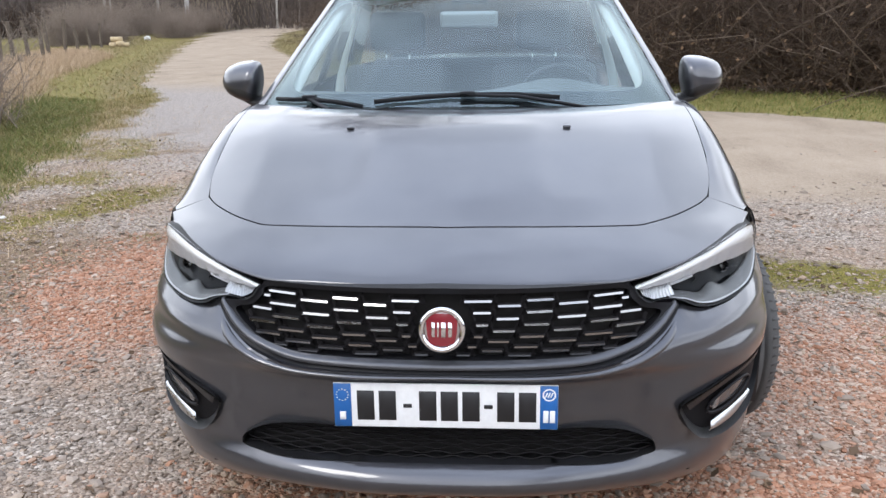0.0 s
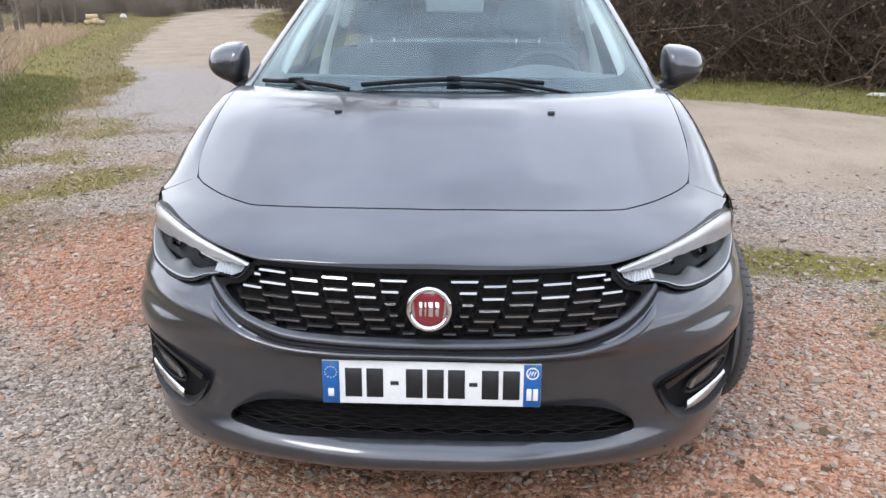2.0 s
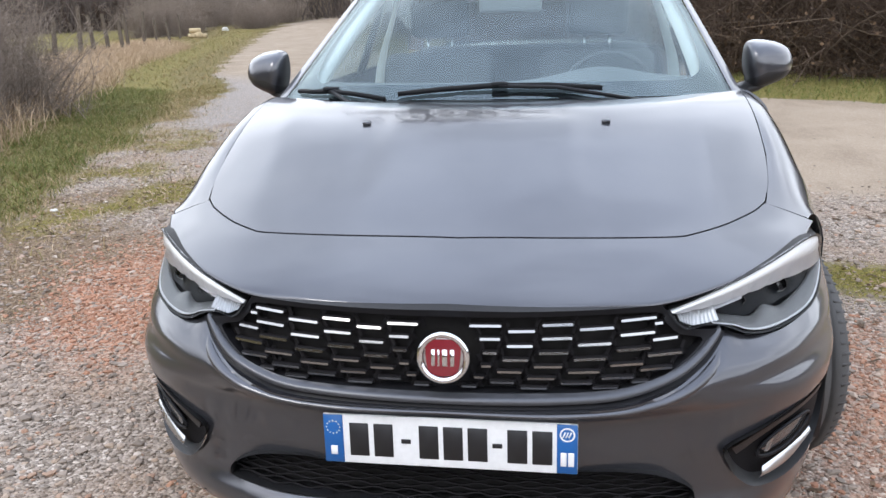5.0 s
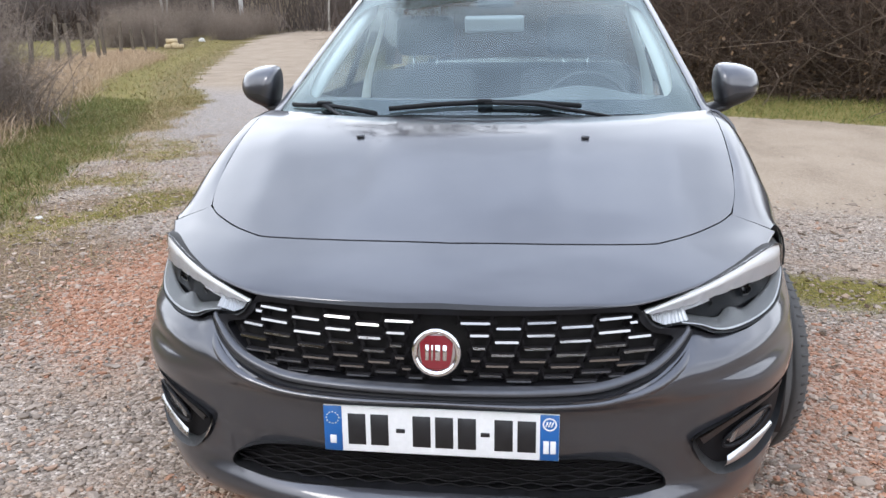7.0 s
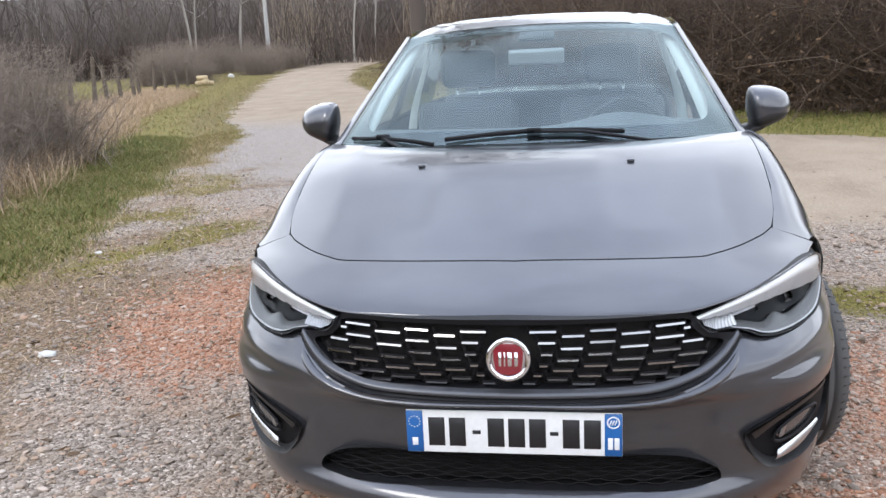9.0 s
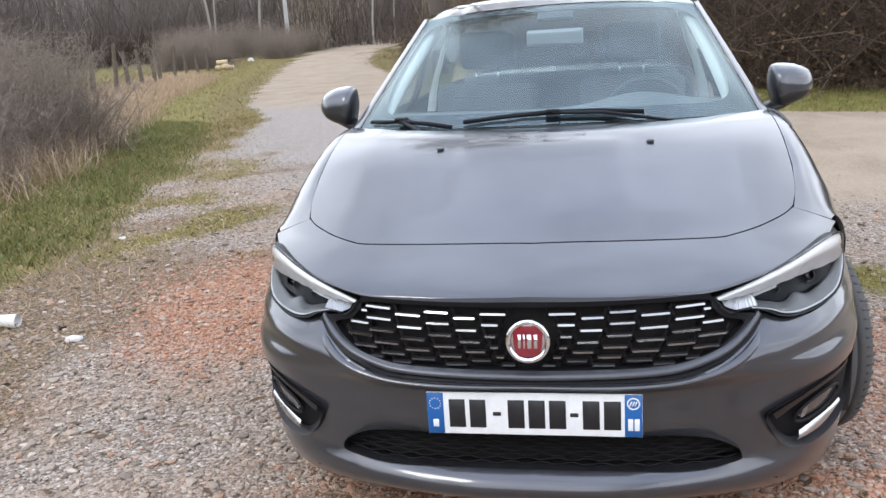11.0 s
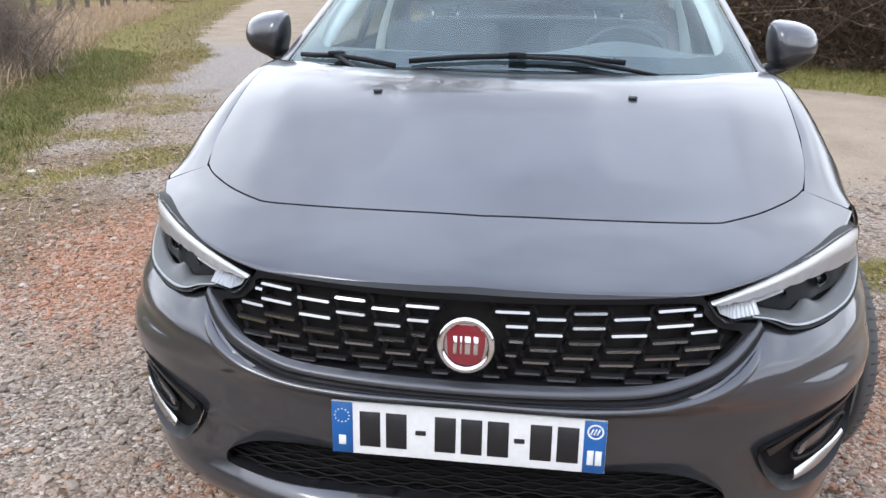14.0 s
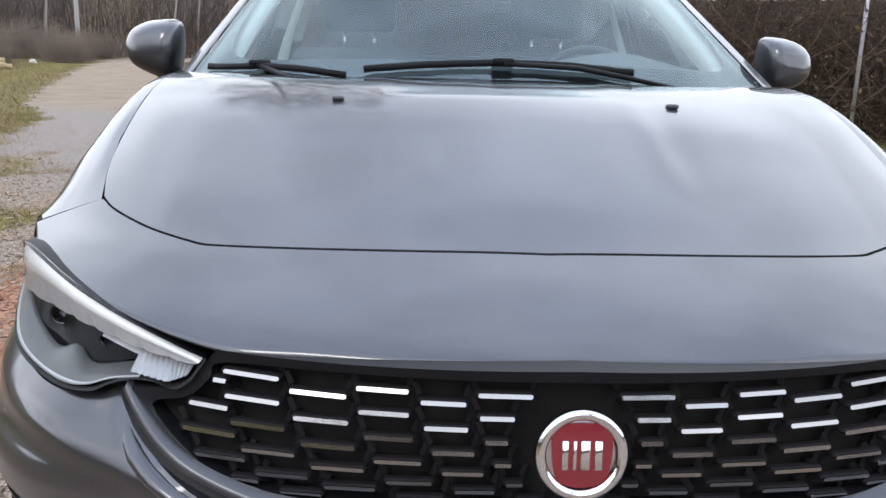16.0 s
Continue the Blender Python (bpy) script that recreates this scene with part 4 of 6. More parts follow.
grid(bm, [[(s * 0.82, 4.42 + 0.08 * (1 - s ** 4) + 0.03 * math.sin(math.pi * k), 0.72 - 0.46 * k) for s in np.linspace(-1, 1, 21)] for k in np.linspace(0, 1, 7)])
part("rear_bumper", bm, M_PAINT, car)
bm = bmesh.new()
grid(bm, [[(x, y, 0.20) for x in np.linspace(-0.6, 0.6, 4)] for y in np.linspace(0.12, 4.4, 6)])
box(bm, (1.25, 0.7, 0.5), (0, 0.85, 0.45))
part("underbody", bm, M_VOID, car, smooth=False)

# mirrors
for sgn in (-1, 1):
    mir = new("door_mirror")
    mir.parent = car

    C = Vector((0.890, 1.034))
    RIM_UP = spline([(0.830, 1.008), (0.818, 1.060), (0.821, 1.115), (0.840, 1.136), (0.885, 1.137), (0.935, 1.128), (0.976, 1.106), (0.995, 1.066), (0.991, 1.036)], 5)
    RIM_LO = spline([(0.991, 1.036), (0.968, 1.008), (0.920, 0.985), (0.870, 0.972), (0.838, 0.983), (0.830, 1.008)], 5)

    def bowl(q, r):
        p = C.lerp(q, r)
        return Vector((sgn * p.x, 1.635 + 0.35 * (p.x - 0.9) - 0.115 * (1 - r ** 3.6) ** 0.5 + 0.05 * max(0, 1.04 - p.y), p.y))

    for nm, rim_line, m, lb in (("cap", RIM_UP, M_PAINT, "dark grey mirror cap"), ("lower_housing", RIM_LO, M_BLACK, "black lower mirror housing")):
        bm = bmesh.new()
        grid(bm, [[bowl(q, r) for q in rim_line] for r in (0.0005, 0.15, 0.3, 0.45, 0.6, 0.72, 0.82, 0.9, 0.95, 0.98, 1.0)])
        part(nm, bm, m, mir, lb)
    bm = bmesh.new()
    tube(bm, [(sgn * 0.765, 1.55, 0.968), (sgn * 0.80, 1.575, 0.970), (sgn * 0.86, 1.59, 0.985), (sgn * 0.90, 1.60, 1.0)], [(0.06, 0.026), (0.05, 0.022), (0.05, 0.020), (0.04, 0.015)], 12)
    part("arm", bm, M_BLACK, mir, "black mirror arm")
    bm = bmesh.new()
    ring = [bowl(q, 1.0) for q in RIM_UP[:-1] + RIM_LO[:-1]]
    bm.faces.new([bm.verts.new(p + Vector((0, 0.002, 0))) for p in ring])
    part("mirror_glass", bm, M_CHROME, mir, smooth=False)

# wipers and washer jets
for pts, nm in (([(0.45, 1.055, 0), (0.30, 1.092, 0), (0.19, 1.094, 0), (0.02, 1.088, 0)], 0), ([(-0.40, 1.06, 0), (-0.46, 1.12, 0), (-0.548, 1.225, 0)], 1)):
    wiper = new("wiper")
    wiper.parent = car

    def onglass(x, y, up):
        s = x / 0.74
        v = 0.05
        for _ in range(12):
            p = screen(s, v)
            v += (y - p.y) * 0.9
            s += (x - p.x) / 0.74
        return screen(s, max(v, -0.02)) + Vector((0, -2.0 * up, 0.2 * up))

    bm = bmesh.new()
    tube(bm, [onglass(x, y, 0.012) for x, y, _ in pts], [(0.009, 0.006)] * len(pts), 8)
    part("arm", bm, M_WIPER, wiper)
    bm = bmesh.new()
    c = onglass(pts[-1][0], pts[-1][1], 0.008) + Vector((0, 0, 0.006))
    box(bm, (0.050, 0.03, 0.013), c, bevel=0.005)
    part("joint", bm, M_WIPER, wiper)
    bm = bmesh.new()
    if nm == 0:
        bl = [(-0.295, 1.096), (-0.15, 1.087), (0.0, 1.090), (0.17, 1.101), (0.328, 1.121)]
    else:
        bl = [(-0.69, 1.325), (-0.62, 1.268), (-0.548, 1.222), (-0.44, 1.15), (-0.335, 1.085)]
    tube(bm, [onglass(x, y, 0.010) for x, y in bl], [(0.005, 0.008)] * 5, 8)
    part("blade", bm, M_WIPER, wiper)
for x in (-0.332, 0.332):
    bm = bmesh.new()
    box(bm, (0.023, 0.020, 0.009), (x, 0.807, top(x, 0.807) + 0.003), bevel=0.004)
    part("washer_jet", bm, M_SURROUND, car)

# cabin
bm = bmesh.new()
rows = []
for k, (dy, dz) in enumerate(((0.0, -0.035), (0.18, 0.03), (0.40, 0.02), (0.52, -0.04), (0.55, -0.25))):
    rows.append([(s * 0.70, 1.06 + 0.25 * abs(s) ** 2.2 * (1 - k / 5) + dy, 1.0 + dz + (0.045 * math.exp(-((s - 0.47) / 0.25) ** 2) if 0 < k < 4 else 0)) for s in np.linspace(-1, 1, 41)])
grid(bm, rows)
part("dashboard", bm, M_CABIN, car, "dark grey dashboard")
bm = bmesh.new()
lathe(bm, [(0.012, 0.170), (0.0, 0.182), (-0.012, 0.170), (0.0, 0.160), (0.012, 0.170)], 36, "y")
box(bm, (0.32, 0.02, 0.05), bevel=0.008)
box(bm, (0.12, 0.05, 0.11), bevel=0.015)
sw = part("steering_wheel", bm, M_SEAT, car)
sw.matrix_basis = Matrix.Translation((0.37, 1.72, 0.94)) @ Matrix.Rotation(radians(-25), 4, "X")
for x in (-0.37, 0.335):
    seat = new("seat")
    seat.parent = car
    bm = bmesh.new()
    box(bm, (0.50, 0.14, 0.66), (x, 2.30, 0.76), Matrix.Rotation(radians(-18), 3, "X"), 0.06, 4)
    part("backrest", bm, M_SEAT, seat)
    bm = bmesh.new()
    box(bm, (0.50, 0.52, 0.14), (x, 2.02, 0.46), None, 0.05, 4)
    part("cushion", bm, M_SEAT, seat)
    bm = bmesh.new()
    box(bm, (0.27, 0.10, 0.18), (x, 2.43, 1.235), Matrix.Rotation(radians(-8), 3, "X"), 0.045, 4)
    part("headrest", bm, M_SEAT, seat)
    for dx in (-0.055, 0.055):
        bm = bmesh.new()
        tube(bm, [(x + dx, 2.40, 1.06), (x + dx, 2.42, 1.17)], 0.006, 8)
        part("headrest_post", bm, M_CHROME, seat)
bm = bmesh.new()
box(bm, (1.25, 0.16, 0.60), (0, 3.20, 0.78), Matrix.Rotation(radians(-20), 3, "X"), 0.06, 3)
part("rear_bench", bm, M_SEAT, car)
bm = bmesh.new()
box(bm, (0.235, 0.035, 0.065), bevel=0.014, seg=3)
im = part("interior_mirror", bm, M_LAMPGREY, car, "pale backed interior mirror")
im.matrix_basis = Matrix.Translation((0.0, 1.79, 1.285)) @ Matrix.Rotation(radians(10), 4, "X")
bm = bmesh.new()
grid(bm, [[(s * 0.58, y + 0.10 * s * s, 1.372 + 0.042 * (1 - s * s)) for s in np.linspace(-1, 1, 9)] for y in (2.06, 2.4, 2.8, 3.2)])
part("headlining", bm, M_TRIM, car)

# wheels
def tyre_mesh():
    bm = bmesh.new()
    prof = [(-0.088, 0.205), (-0.100, 0.23), (-0.104, 0.265), (-0.098, 0.298), (-0.088, 0.309), (-0.070, 0.314)]
    for g in (-0.045, 0.0, 0.045):
        prof += [(g - 0.005, 0.317), (g - 0.004, 0.309), (g + 0.004, 0.309), (g + 0.005, 0.317)]
    prof += [(0.070, 0.314), (0.088, 0.309), (0.098, 0.298), (0.104, 0.265), (0.100, 0.23), (0.088, 0.205)]
    lathe(bm, prof, 72, "x")
    for k in range(72):
        a = k * 2 * math.pi / 72
        for sx in (-1, 1):
            box(bm, (0.030, 0.008, 0.0012), Matrix.Rotation(a, 3, "X") @ Vector((sx * 0.084, 0, 0.3095)), Matrix.Rotation(a, 3, "X") @ Matrix.Rotation(sx * 0.35, 3, "Y"))
    return bm


def rim_mesh():
    bm = bmesh.new()
    lathe(bm, [(-0.088, 0.205), (-0.08, 0.19), (0.06, 0.185), (0.085, 0.205), (0.092, 0.203), (0.088, 0.192), (0.06, 0.18)], 48, "x")
    lathe(bm, [(0.07, 0.001), (0.07, 0.03), (0.06, 0.035), (0.03, 0.04)], 24, "x")
    for k in range(5):
        a = k * 2 * math.pi / 5
        for o in (-0.12, 0.12):
            d = Vector((0, math.cos(a + o), math.sin(a + o)))
            d0 = Vector((0, math.cos(a), math.sin(a)))
            tube(bm, [Vector((0.058, 0, 0)) + d0 * 0.03, Vector((0.068, 0, 0)) + d * 0.11, Vector((0.062, 0, 0)) + d * 0.188], [(0.014, 0.014), (0.012, 0.012), (0.012, 0.010)], 6)
    return bm


wheel = new("wheel")
wheel.parent = car
part("tyre", tyre_mesh(), M_RUBBER, wheel)
part("rim", rim_mesh(), M_RIM, wheel)
STEER = 14.0
wheel.matrix_basis = pose(0.785, 0.865, 0.317, 0, 0, STEER)
for x, y, rz in ((-0.775, 0.865, 180 + STEER), (0.77, 3.47, 0), (-0.77, 3.47, 180)):
    copy_thing(wheel, pose(x, y, 0.317, 0, 0, rz))
for sgn in (-1, 1):
    for y in (0.865, 3.47):
        bm = bmesh.new()
        rows = []
        for a in np.linspace(-0.3, math.pi + 0.3, 26):
            rows.append([(sgn * x, y + 0.375 * math.cos(a), 0.317 + 0.375 * math.sin(a)) for x in (0.52, 0.70, 0.865)])
        grid(bm, rows)
        part("arch_liner", bm, M_BLACK, car)


# ---- the ground ----
ROAD_L = [(-1.6, -6.0), (-2.0, 0.0), (-2.4, 3.5), (-3.35, 6.87), (-6.63, 14.57), (-8.03, 17.2), (-11.4, 26.7), (-17.5, 45.0), (-22.0, 62.0), (-20.0, 85.0), (-8.0, 110.0), (20.0, 130.0)]
ROAD_R = [(9.0, -6.0), (9.0, 0.0), (8.0, 5.0), (4.6, 9.0), (3.5, 10.1), (2.0, 10.9), (-1.0, 13.2), (-3.2, 18.0), (-7.0, 28.0), (-12.8, 46.0), (-16.5, 62.0), (-14.5, 82.0), (-4.0, 104.0), (22.0, 122.0)]


EDGES = {id(p): ([q[1] for q in p], [q[0] for q in p]) for p in (ROAD_L, ROAD_R)}


def edge_x(pts, y):
    return lerp(y, *EDGES[id(pts)])


def ground_z(x, y):
    r = math.hypot(x, y)
    z = 2.6 * step(38, 120, y) + 22.0 * step(110, 330, r)
    off = edge_x(ROAD_L, min(y, 125)) - x
    z += 0.16 * step(1.0, 4.0, off) - 0.25 * step(6, 14, off) * step(8, 20, y)
    offr = x - edge_x(ROAD_R, min(y, 125))
    z += 0.04 * step(0.5, 5, offr) * step(5, 10, y)
    z += 0.018 * (1 - 0.85 * step(6, 14, y)) * noise.noise(Vector((x * 0.7, y * 0.7, 3))) + 0.008 * (1 - step(6, 14, y)) * noise.noise(Vector((x * 3, y * 3, 9)))
    keep = step(0.5, 2.5, max(abs(x) - 1.0, abs(y - 2.0) - 2.6))
    return z * max(keep, 0.0) if z < 0.05 else z


def spaced(lo, a, b, hi, fine, grow=1.16):
    mid = list(np.arange(a, b + fine / 2, fine))
    out, s, v = [], fine, b
    while v < hi:
        s *= grow
        v += s
        out.append(v)
    left, s, v = [], fine, a
    while v > lo:
        s *= grow
        v -= s
        left.append(v)
    return left[::-1] + mid + out


GX, GY = spaced(-500, -7, 7, 500, 0.14, 1.08), spaced(-300, -2.5, 14, 700, 0.14, 1.06)
verts = [(x, y, ground_z(x, y)) for y in GY for x in GX]
nx = len(GX)
faces = [(j * nx + i, j * nx + i + 1, (j + 1) * nx + i + 1, (j + 1) * nx + i) for j in range(len(GY) - 1) for i in range(nx - 1)]


def blob(x, y, cx, cy, rx, ry, turn=0.0):
    c, s = math.cos(turn), math.sin(turn)
    u, v = ((x - cx) * c + (y - cy) * s) / rx, (-(x - cx) * s + (y - cy) * c) / ry
    return 1 - step(0.45, 1.4, math.hypot(u, v))


def cover(x, y):
    """How much grass, brick-red gravel, sandy dirt and moss lie at a place."""
    n = noise.noise(Vector((x * 0.9, y * 0.9, 0))) * 0.5 + noise.noise(Vector((x * 2.7, y * 2.7, 5))) * 0.25
    off = edge_x(ROAD_L, min(y, 125)) - x
    near = 1 - step(5, 14, y)
    grass = step(0.9 * near - 0.3, 1.7 * near + 0.2, off + 0.7 * n)
    offr = x - edge_x(ROAD_R, min(y, 125))
    grass = max(grass, step(-0.2, 0.5, offr + 0.4 * n) * step(6.5, 9.0, y + n))
    moss = step(-0.5 + 0.3 * step(3, 4.5, y), 0.5 + 0.4 * step(3, 4.5, y), off + 1.1 * n) * near * (1 - grass) * 0.8
    moss = max(moss, 0.72 * blob(x, y, 1.75, 2.45, 0.8, 0.30, -0.25) + 0.5 * n * blob(x, y, 1.75, 2.45, 1.3, 0.6, -0.25), 0.6 * blob(x, y, 2.3, 1.9, 0.6, 0.35, 0.5) + 0.4 * n * blob(x, y, 2.3, 1.9, 0.9, 0.6, 0.5), 0.8 * blob(x, y, -2.95, 4.2, 0.45, 0.9, -0.5), 0.6 * blob(x, y, 2.0, 1.5, 0.45, 0.25, 0.3))
    bare = max(blob(x, y, -3.4, 4.4, 0.30, 0.60, 0.25), blob(x, y, -4.0, 5.9, 0.35, 0.55, 0.3))
    grass, moss = grass * (1 - 0.85 * bare), moss * (1 - 0.9 * bare)
    moss *= 1 - 0.75 * (1 - step(2.6, 3.8, y + n)) * step(-0.9, -0.3, off)
    red = max(0.95 * blob(x, y, -1.8, 2.25, 0.60, 1.05, 0.35), 0.55 * blob(x, y, 1.5, 1.2, 0.8, 0.8), 0.8 * blob(x, y, 0.5, 0.3, 1.3, 0.35))
    dirt = step(3.2, 5.2, y + n) * step(0.0, 2.0, x + 0.15 * y - 0.5) * (1 - grass)
    dirt = max(dirt, step(12, 20, y + n) * (1 - grass))
    return grass, red, dirt, moss


def cover_more(x, y):
    """How much brown leaf litter, fresh meadow and grey lane lie at a place."""
    n = noise.noise(Vector((x * 1.1, y * 1.1, 21))) * 0.6 + noise.noise(Vector((x * 3.1, y * 3.1, 25))) * 0.3
    off = edge_x(ROAD_L, min(y, 125)) - x
    offr = x - edge_x(ROAD_R, min(y, 125))
    litter = step(-0.45, 0.3, off + 0.8 * n) * (1 - step(2.6, 4.2, y + n)) * 0.95
    litter = max(litter, 0.75 * step(-0.05, 0.4, n) * step(-1.4, -0.3, off) * (1 - step(8, 12, y)))
    meadow = max(step(5.5, 7.5, off) * step(9, 14, y), step(-0.1, 0.5, offr) * step(7, 9, y) * (1 - step(18, 30, y)), 0.8 * step(0.5, 1.4, off) * (1 - step(2.2, 3.2, off)) * step(1.8, 3.2, y + n))
    lane = step(-2.6, -1.2, off + 0.8 * n) * (1 - step(0.3, 0.9, off)) * step(4.5, 8.0, y + n) * (1 - step(15, 21, y))
    return litter, meadow, lane, 1.0


KNOWN = {}


def lies(x, y):
    """cover(), remembered on a raster of 10 cm."""
    k = (round(x * 10), round(y * 10))
    if k not in KNOWN:
        KNOWN[k] = cover(x, y)
    return KNOWN[k]


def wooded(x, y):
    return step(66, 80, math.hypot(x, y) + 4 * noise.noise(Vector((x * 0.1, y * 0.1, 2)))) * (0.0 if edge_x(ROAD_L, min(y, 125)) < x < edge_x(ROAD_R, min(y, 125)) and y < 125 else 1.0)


me = bpy.data.meshes.new("ground")
me.from_pydata(verts, [], faces)
att = me.color_attributes.new("cover", "FLOAT_COLOR", "POINT")
att.data.foreach_set("color", np.array([cover(v[0], v[1]) for v in verts], dtype=np.float32).ravel())
att = me.color_attributes.new("cover_more", "FLOAT_COLOR", "POINT")
att.data.foreach_set("color", np.array([cover_more(v[0], v[1]) for v in verts], dtype=np.float32).ravel())
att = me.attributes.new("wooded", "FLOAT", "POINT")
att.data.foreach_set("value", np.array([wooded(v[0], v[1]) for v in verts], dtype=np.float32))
for p in me.polygons:
    p.use_smooth = True


def ground_material():
    m = Nodes("gravel_track_and_grass", 0.95)
    p = m.position()
    c = m.attribute("cover")
    s = m.split(c)
    a = m.n.new("ShaderNodeAttribute")
    a.attribute_name = "cover"
    moss = a.outputs["Alpha"]
    big, mid, fine = m.noise(p, 0.8, 4.0), m.noise(p, 6.0, 5.0), m.noise(p, 45.0, 4.0)
    cell = m.voronoi(p, 95.0, "Color")
    cd = m.voronoi(p, 95.0)
    cell2 = m.voronoi(p, 90.0, "Color")
    tone = m.split(cell)[0]
    tone2 = m.split(cell2)[1]
    # stone tones by cell; the darkest stops paint shadow between the stones
    grey = m.ramp(tone, [(0.0, (0.050, 0.044, 0.038)), (0.24, (0.175, 0.157, 0.140)), (0.62, (0.310, 0.286, 0.260)), (0.88, (0.44, 0.415, 0.388)), (1.0, (0.64, 0.62, 0.59))])
    grey = m.mix(m.math("MULTIPLY", mid, 0.35), grey, (0.245, 0.215, 0.183))
    # larger pebbles bedded among the small ones
    wide, wide_d = m.split(m.voronoi(p, 36.0, "Color")), m.voronoi(p, 36.0)
    bedded = m.math("MULTIPLY", m.ramp(wide[2], [(0.52, 0.0), (0.56, 1.0)]), m.ramp(wide_d, [(0.34, 1.0), (0.42, 0.0)]))
    pebble = m.ramp(wide[0], [(0.0, (0.16, 0.15, 0.14)), (0.35, (0.30, 0.28, 0.26)), (0.7, (0.43, 0.41, 0.385)), (0.9, (0.40, 0.30, 0.23)), (1.0, (0.62, 0.61, 0.59))])
    grey = m.mix(m.math("MULTIPLY", bedded, 0.85), grey, pebble)
    warm = m.ramp(m.noise(p, 1.6, 5.0), [(0.46, 0.0), (0.70, 0.6)])
    grey = m.mix(warm, grey, m.ramp(tone2, [(0.0, (0.17, 0.115, 0.08)), (0.5, (0.30, 0.215, 0.155)), (1.0, (0.44, 0.36, 0.29))]))
    red = m.ramp(tone, [(0.0, (0.21, 0.105, 0.068)), (0.3, (0.39, 0.205, 0.135)), (0.65, (0.47, 0.275, 0.19)), (0.85, (0.42, 0.32, 0.255)), (1.0, (0.52, 0.43, 0.36))])
    dirt = m.ramp(m.math("ADD", m.math("MULTIPLY", fine, 0.5), m.math("MULTIPLY", big, 0.5)), [(0.3, (0.225, 0.190, 0.148)), (0.5, (0.305, 0.266, 0.215)), (0.7, (0.385, 0.342, 0.284))])
    rut = m.noise(p, 0.55, 5.0, 0.65, stretch=(2.6, 1.0, 1.0))
    dirt = m.mix(m.ramp(rut, [(0.50, 0.0), (0.66, 0.6)]), dirt, (0.205, 0.172, 0.135))
    dirt = m.mix(m.math("MULTIPLY", m.ramp(tone, [(0.6, 0.0), (0.95, 1.0)]), 0.35), dirt, (0.46, 0.43, 0.385))
    green = m.ramp(m.math("ADD", m.math("MULTIPLY", fine, 0.45), m.math("MULTIPLY", mid, 0.55)), [(0.32, (0.070, 0.068, 0.028)), (0.46, (0.13, 0.118, 0.046)), (0.58, (0.20, 0.165, 0.08)), (0.75, (0.28, 0.225, 0.13))])
    mossy = m.ramp(fine, [(0.3, (0.074, 0.066, 0.024)), (0.48, (0.15, 0.14, 0.036)), (0.65, (0.215, 0.20, 0.050)), (0.85, (0.26, 0.21, 0.115))])

    def mask(v, k, soft=0.14):
        return m.ramp(m.math("ADD", v, m.math("MULTIPLY", m.math("SUBTRACT", m.math("ADD", m.math("MULTIPLY", mid, 0.6), m.math("MULTIPLY", fine, 0.4)), 0.5), k)), [(0.5 - soft, 0.0), (0.5 + soft, 1.0)])

    more = m.split(m.attribute("cover_more"))
    brown = m.ramp(m.math("ADD", m.math("MULTIPLY", tone2, 0.5), m.math("MULTIPLY", fine, 0.5)), [(0.2, (0.070, 0.050, 0.034)), (0.45, (0.155, 0.115, 0.078)), (0.65, (0.245, 0.195, 0.142)), (0.9, (0.37, 0.32, 0.255))])
    fresh = m.ramp(m.math("ADD", m.math("MULTIPLY", fine, 0.5), m.math("MULTIPLY", mid, 0.5)), [(0.32, (0.100, 0.100, 0.030)), (0.5, (0.175, 0.165, 0.054)), (0.68, (0.270, 0.225, 0.100))])
    slate = m.ramp(tone, [(0.0, (0.14, 0.134, 0.13)), (0.4, (0.255, 0.245, 0.238)), (0.8, (0.35, 0.34, 0.335)), (1.0, (0.50, 0.49, 0.48))])
    red = m.mix(m.math("MULTIPLY", bedded, 0.5), red, m.mix(0.45, pebble, (0.42, 0.24, 0.16)))
    col = m.mix(mask(more[2], 0.9, 0.35), grey, slate)
    col = m.mix(mask(s[1], 1.6, 0.35), col, red)
    col = m.mix(mask(s[2], 0.8, 0.3), col, dirt)
    col = m.mix(mask(more[0], 1.7, 0.25), col, brown)
    col = m.mix(mask(moss, 1.5, 0.18), col, mossy)
    col = m.mix(mask(s[0], 1.3, 0.15), col, green)
    col = m.mix(m.math("MULTIPLY", mask(more[1], 1.0, 0.25), m.ramp(s[0], [(0.3, 0.0), (0.6, 1.0)])), col, fresh)
    # brown forest floor, darkened in colour to hold the wood's shade
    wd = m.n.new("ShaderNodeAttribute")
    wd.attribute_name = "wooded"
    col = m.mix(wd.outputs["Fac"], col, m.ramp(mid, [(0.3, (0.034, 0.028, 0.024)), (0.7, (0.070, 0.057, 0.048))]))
    col = m.mix(1.0, col, (1.06, 0.955, 0.86), "MULTIPLY")
    h = m.math("ADD", m.math("SUBTRACT", m.math("MULTIPLY", fine, 0.6), m.math("MULTIPLY", cd, 0.9)), m.math("MULTIPLY", bedded, 0.7))
    m.set(Base_Color=col, Specular_IOR_Level=0.2).bump(h, 0.8, 0.010)
    return m.mat


M_GROUND = ground_material()
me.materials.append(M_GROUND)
ground = tagged(new("ground", me), "gravel track with red stone, moss and grass verges", "ground", kind="structure")


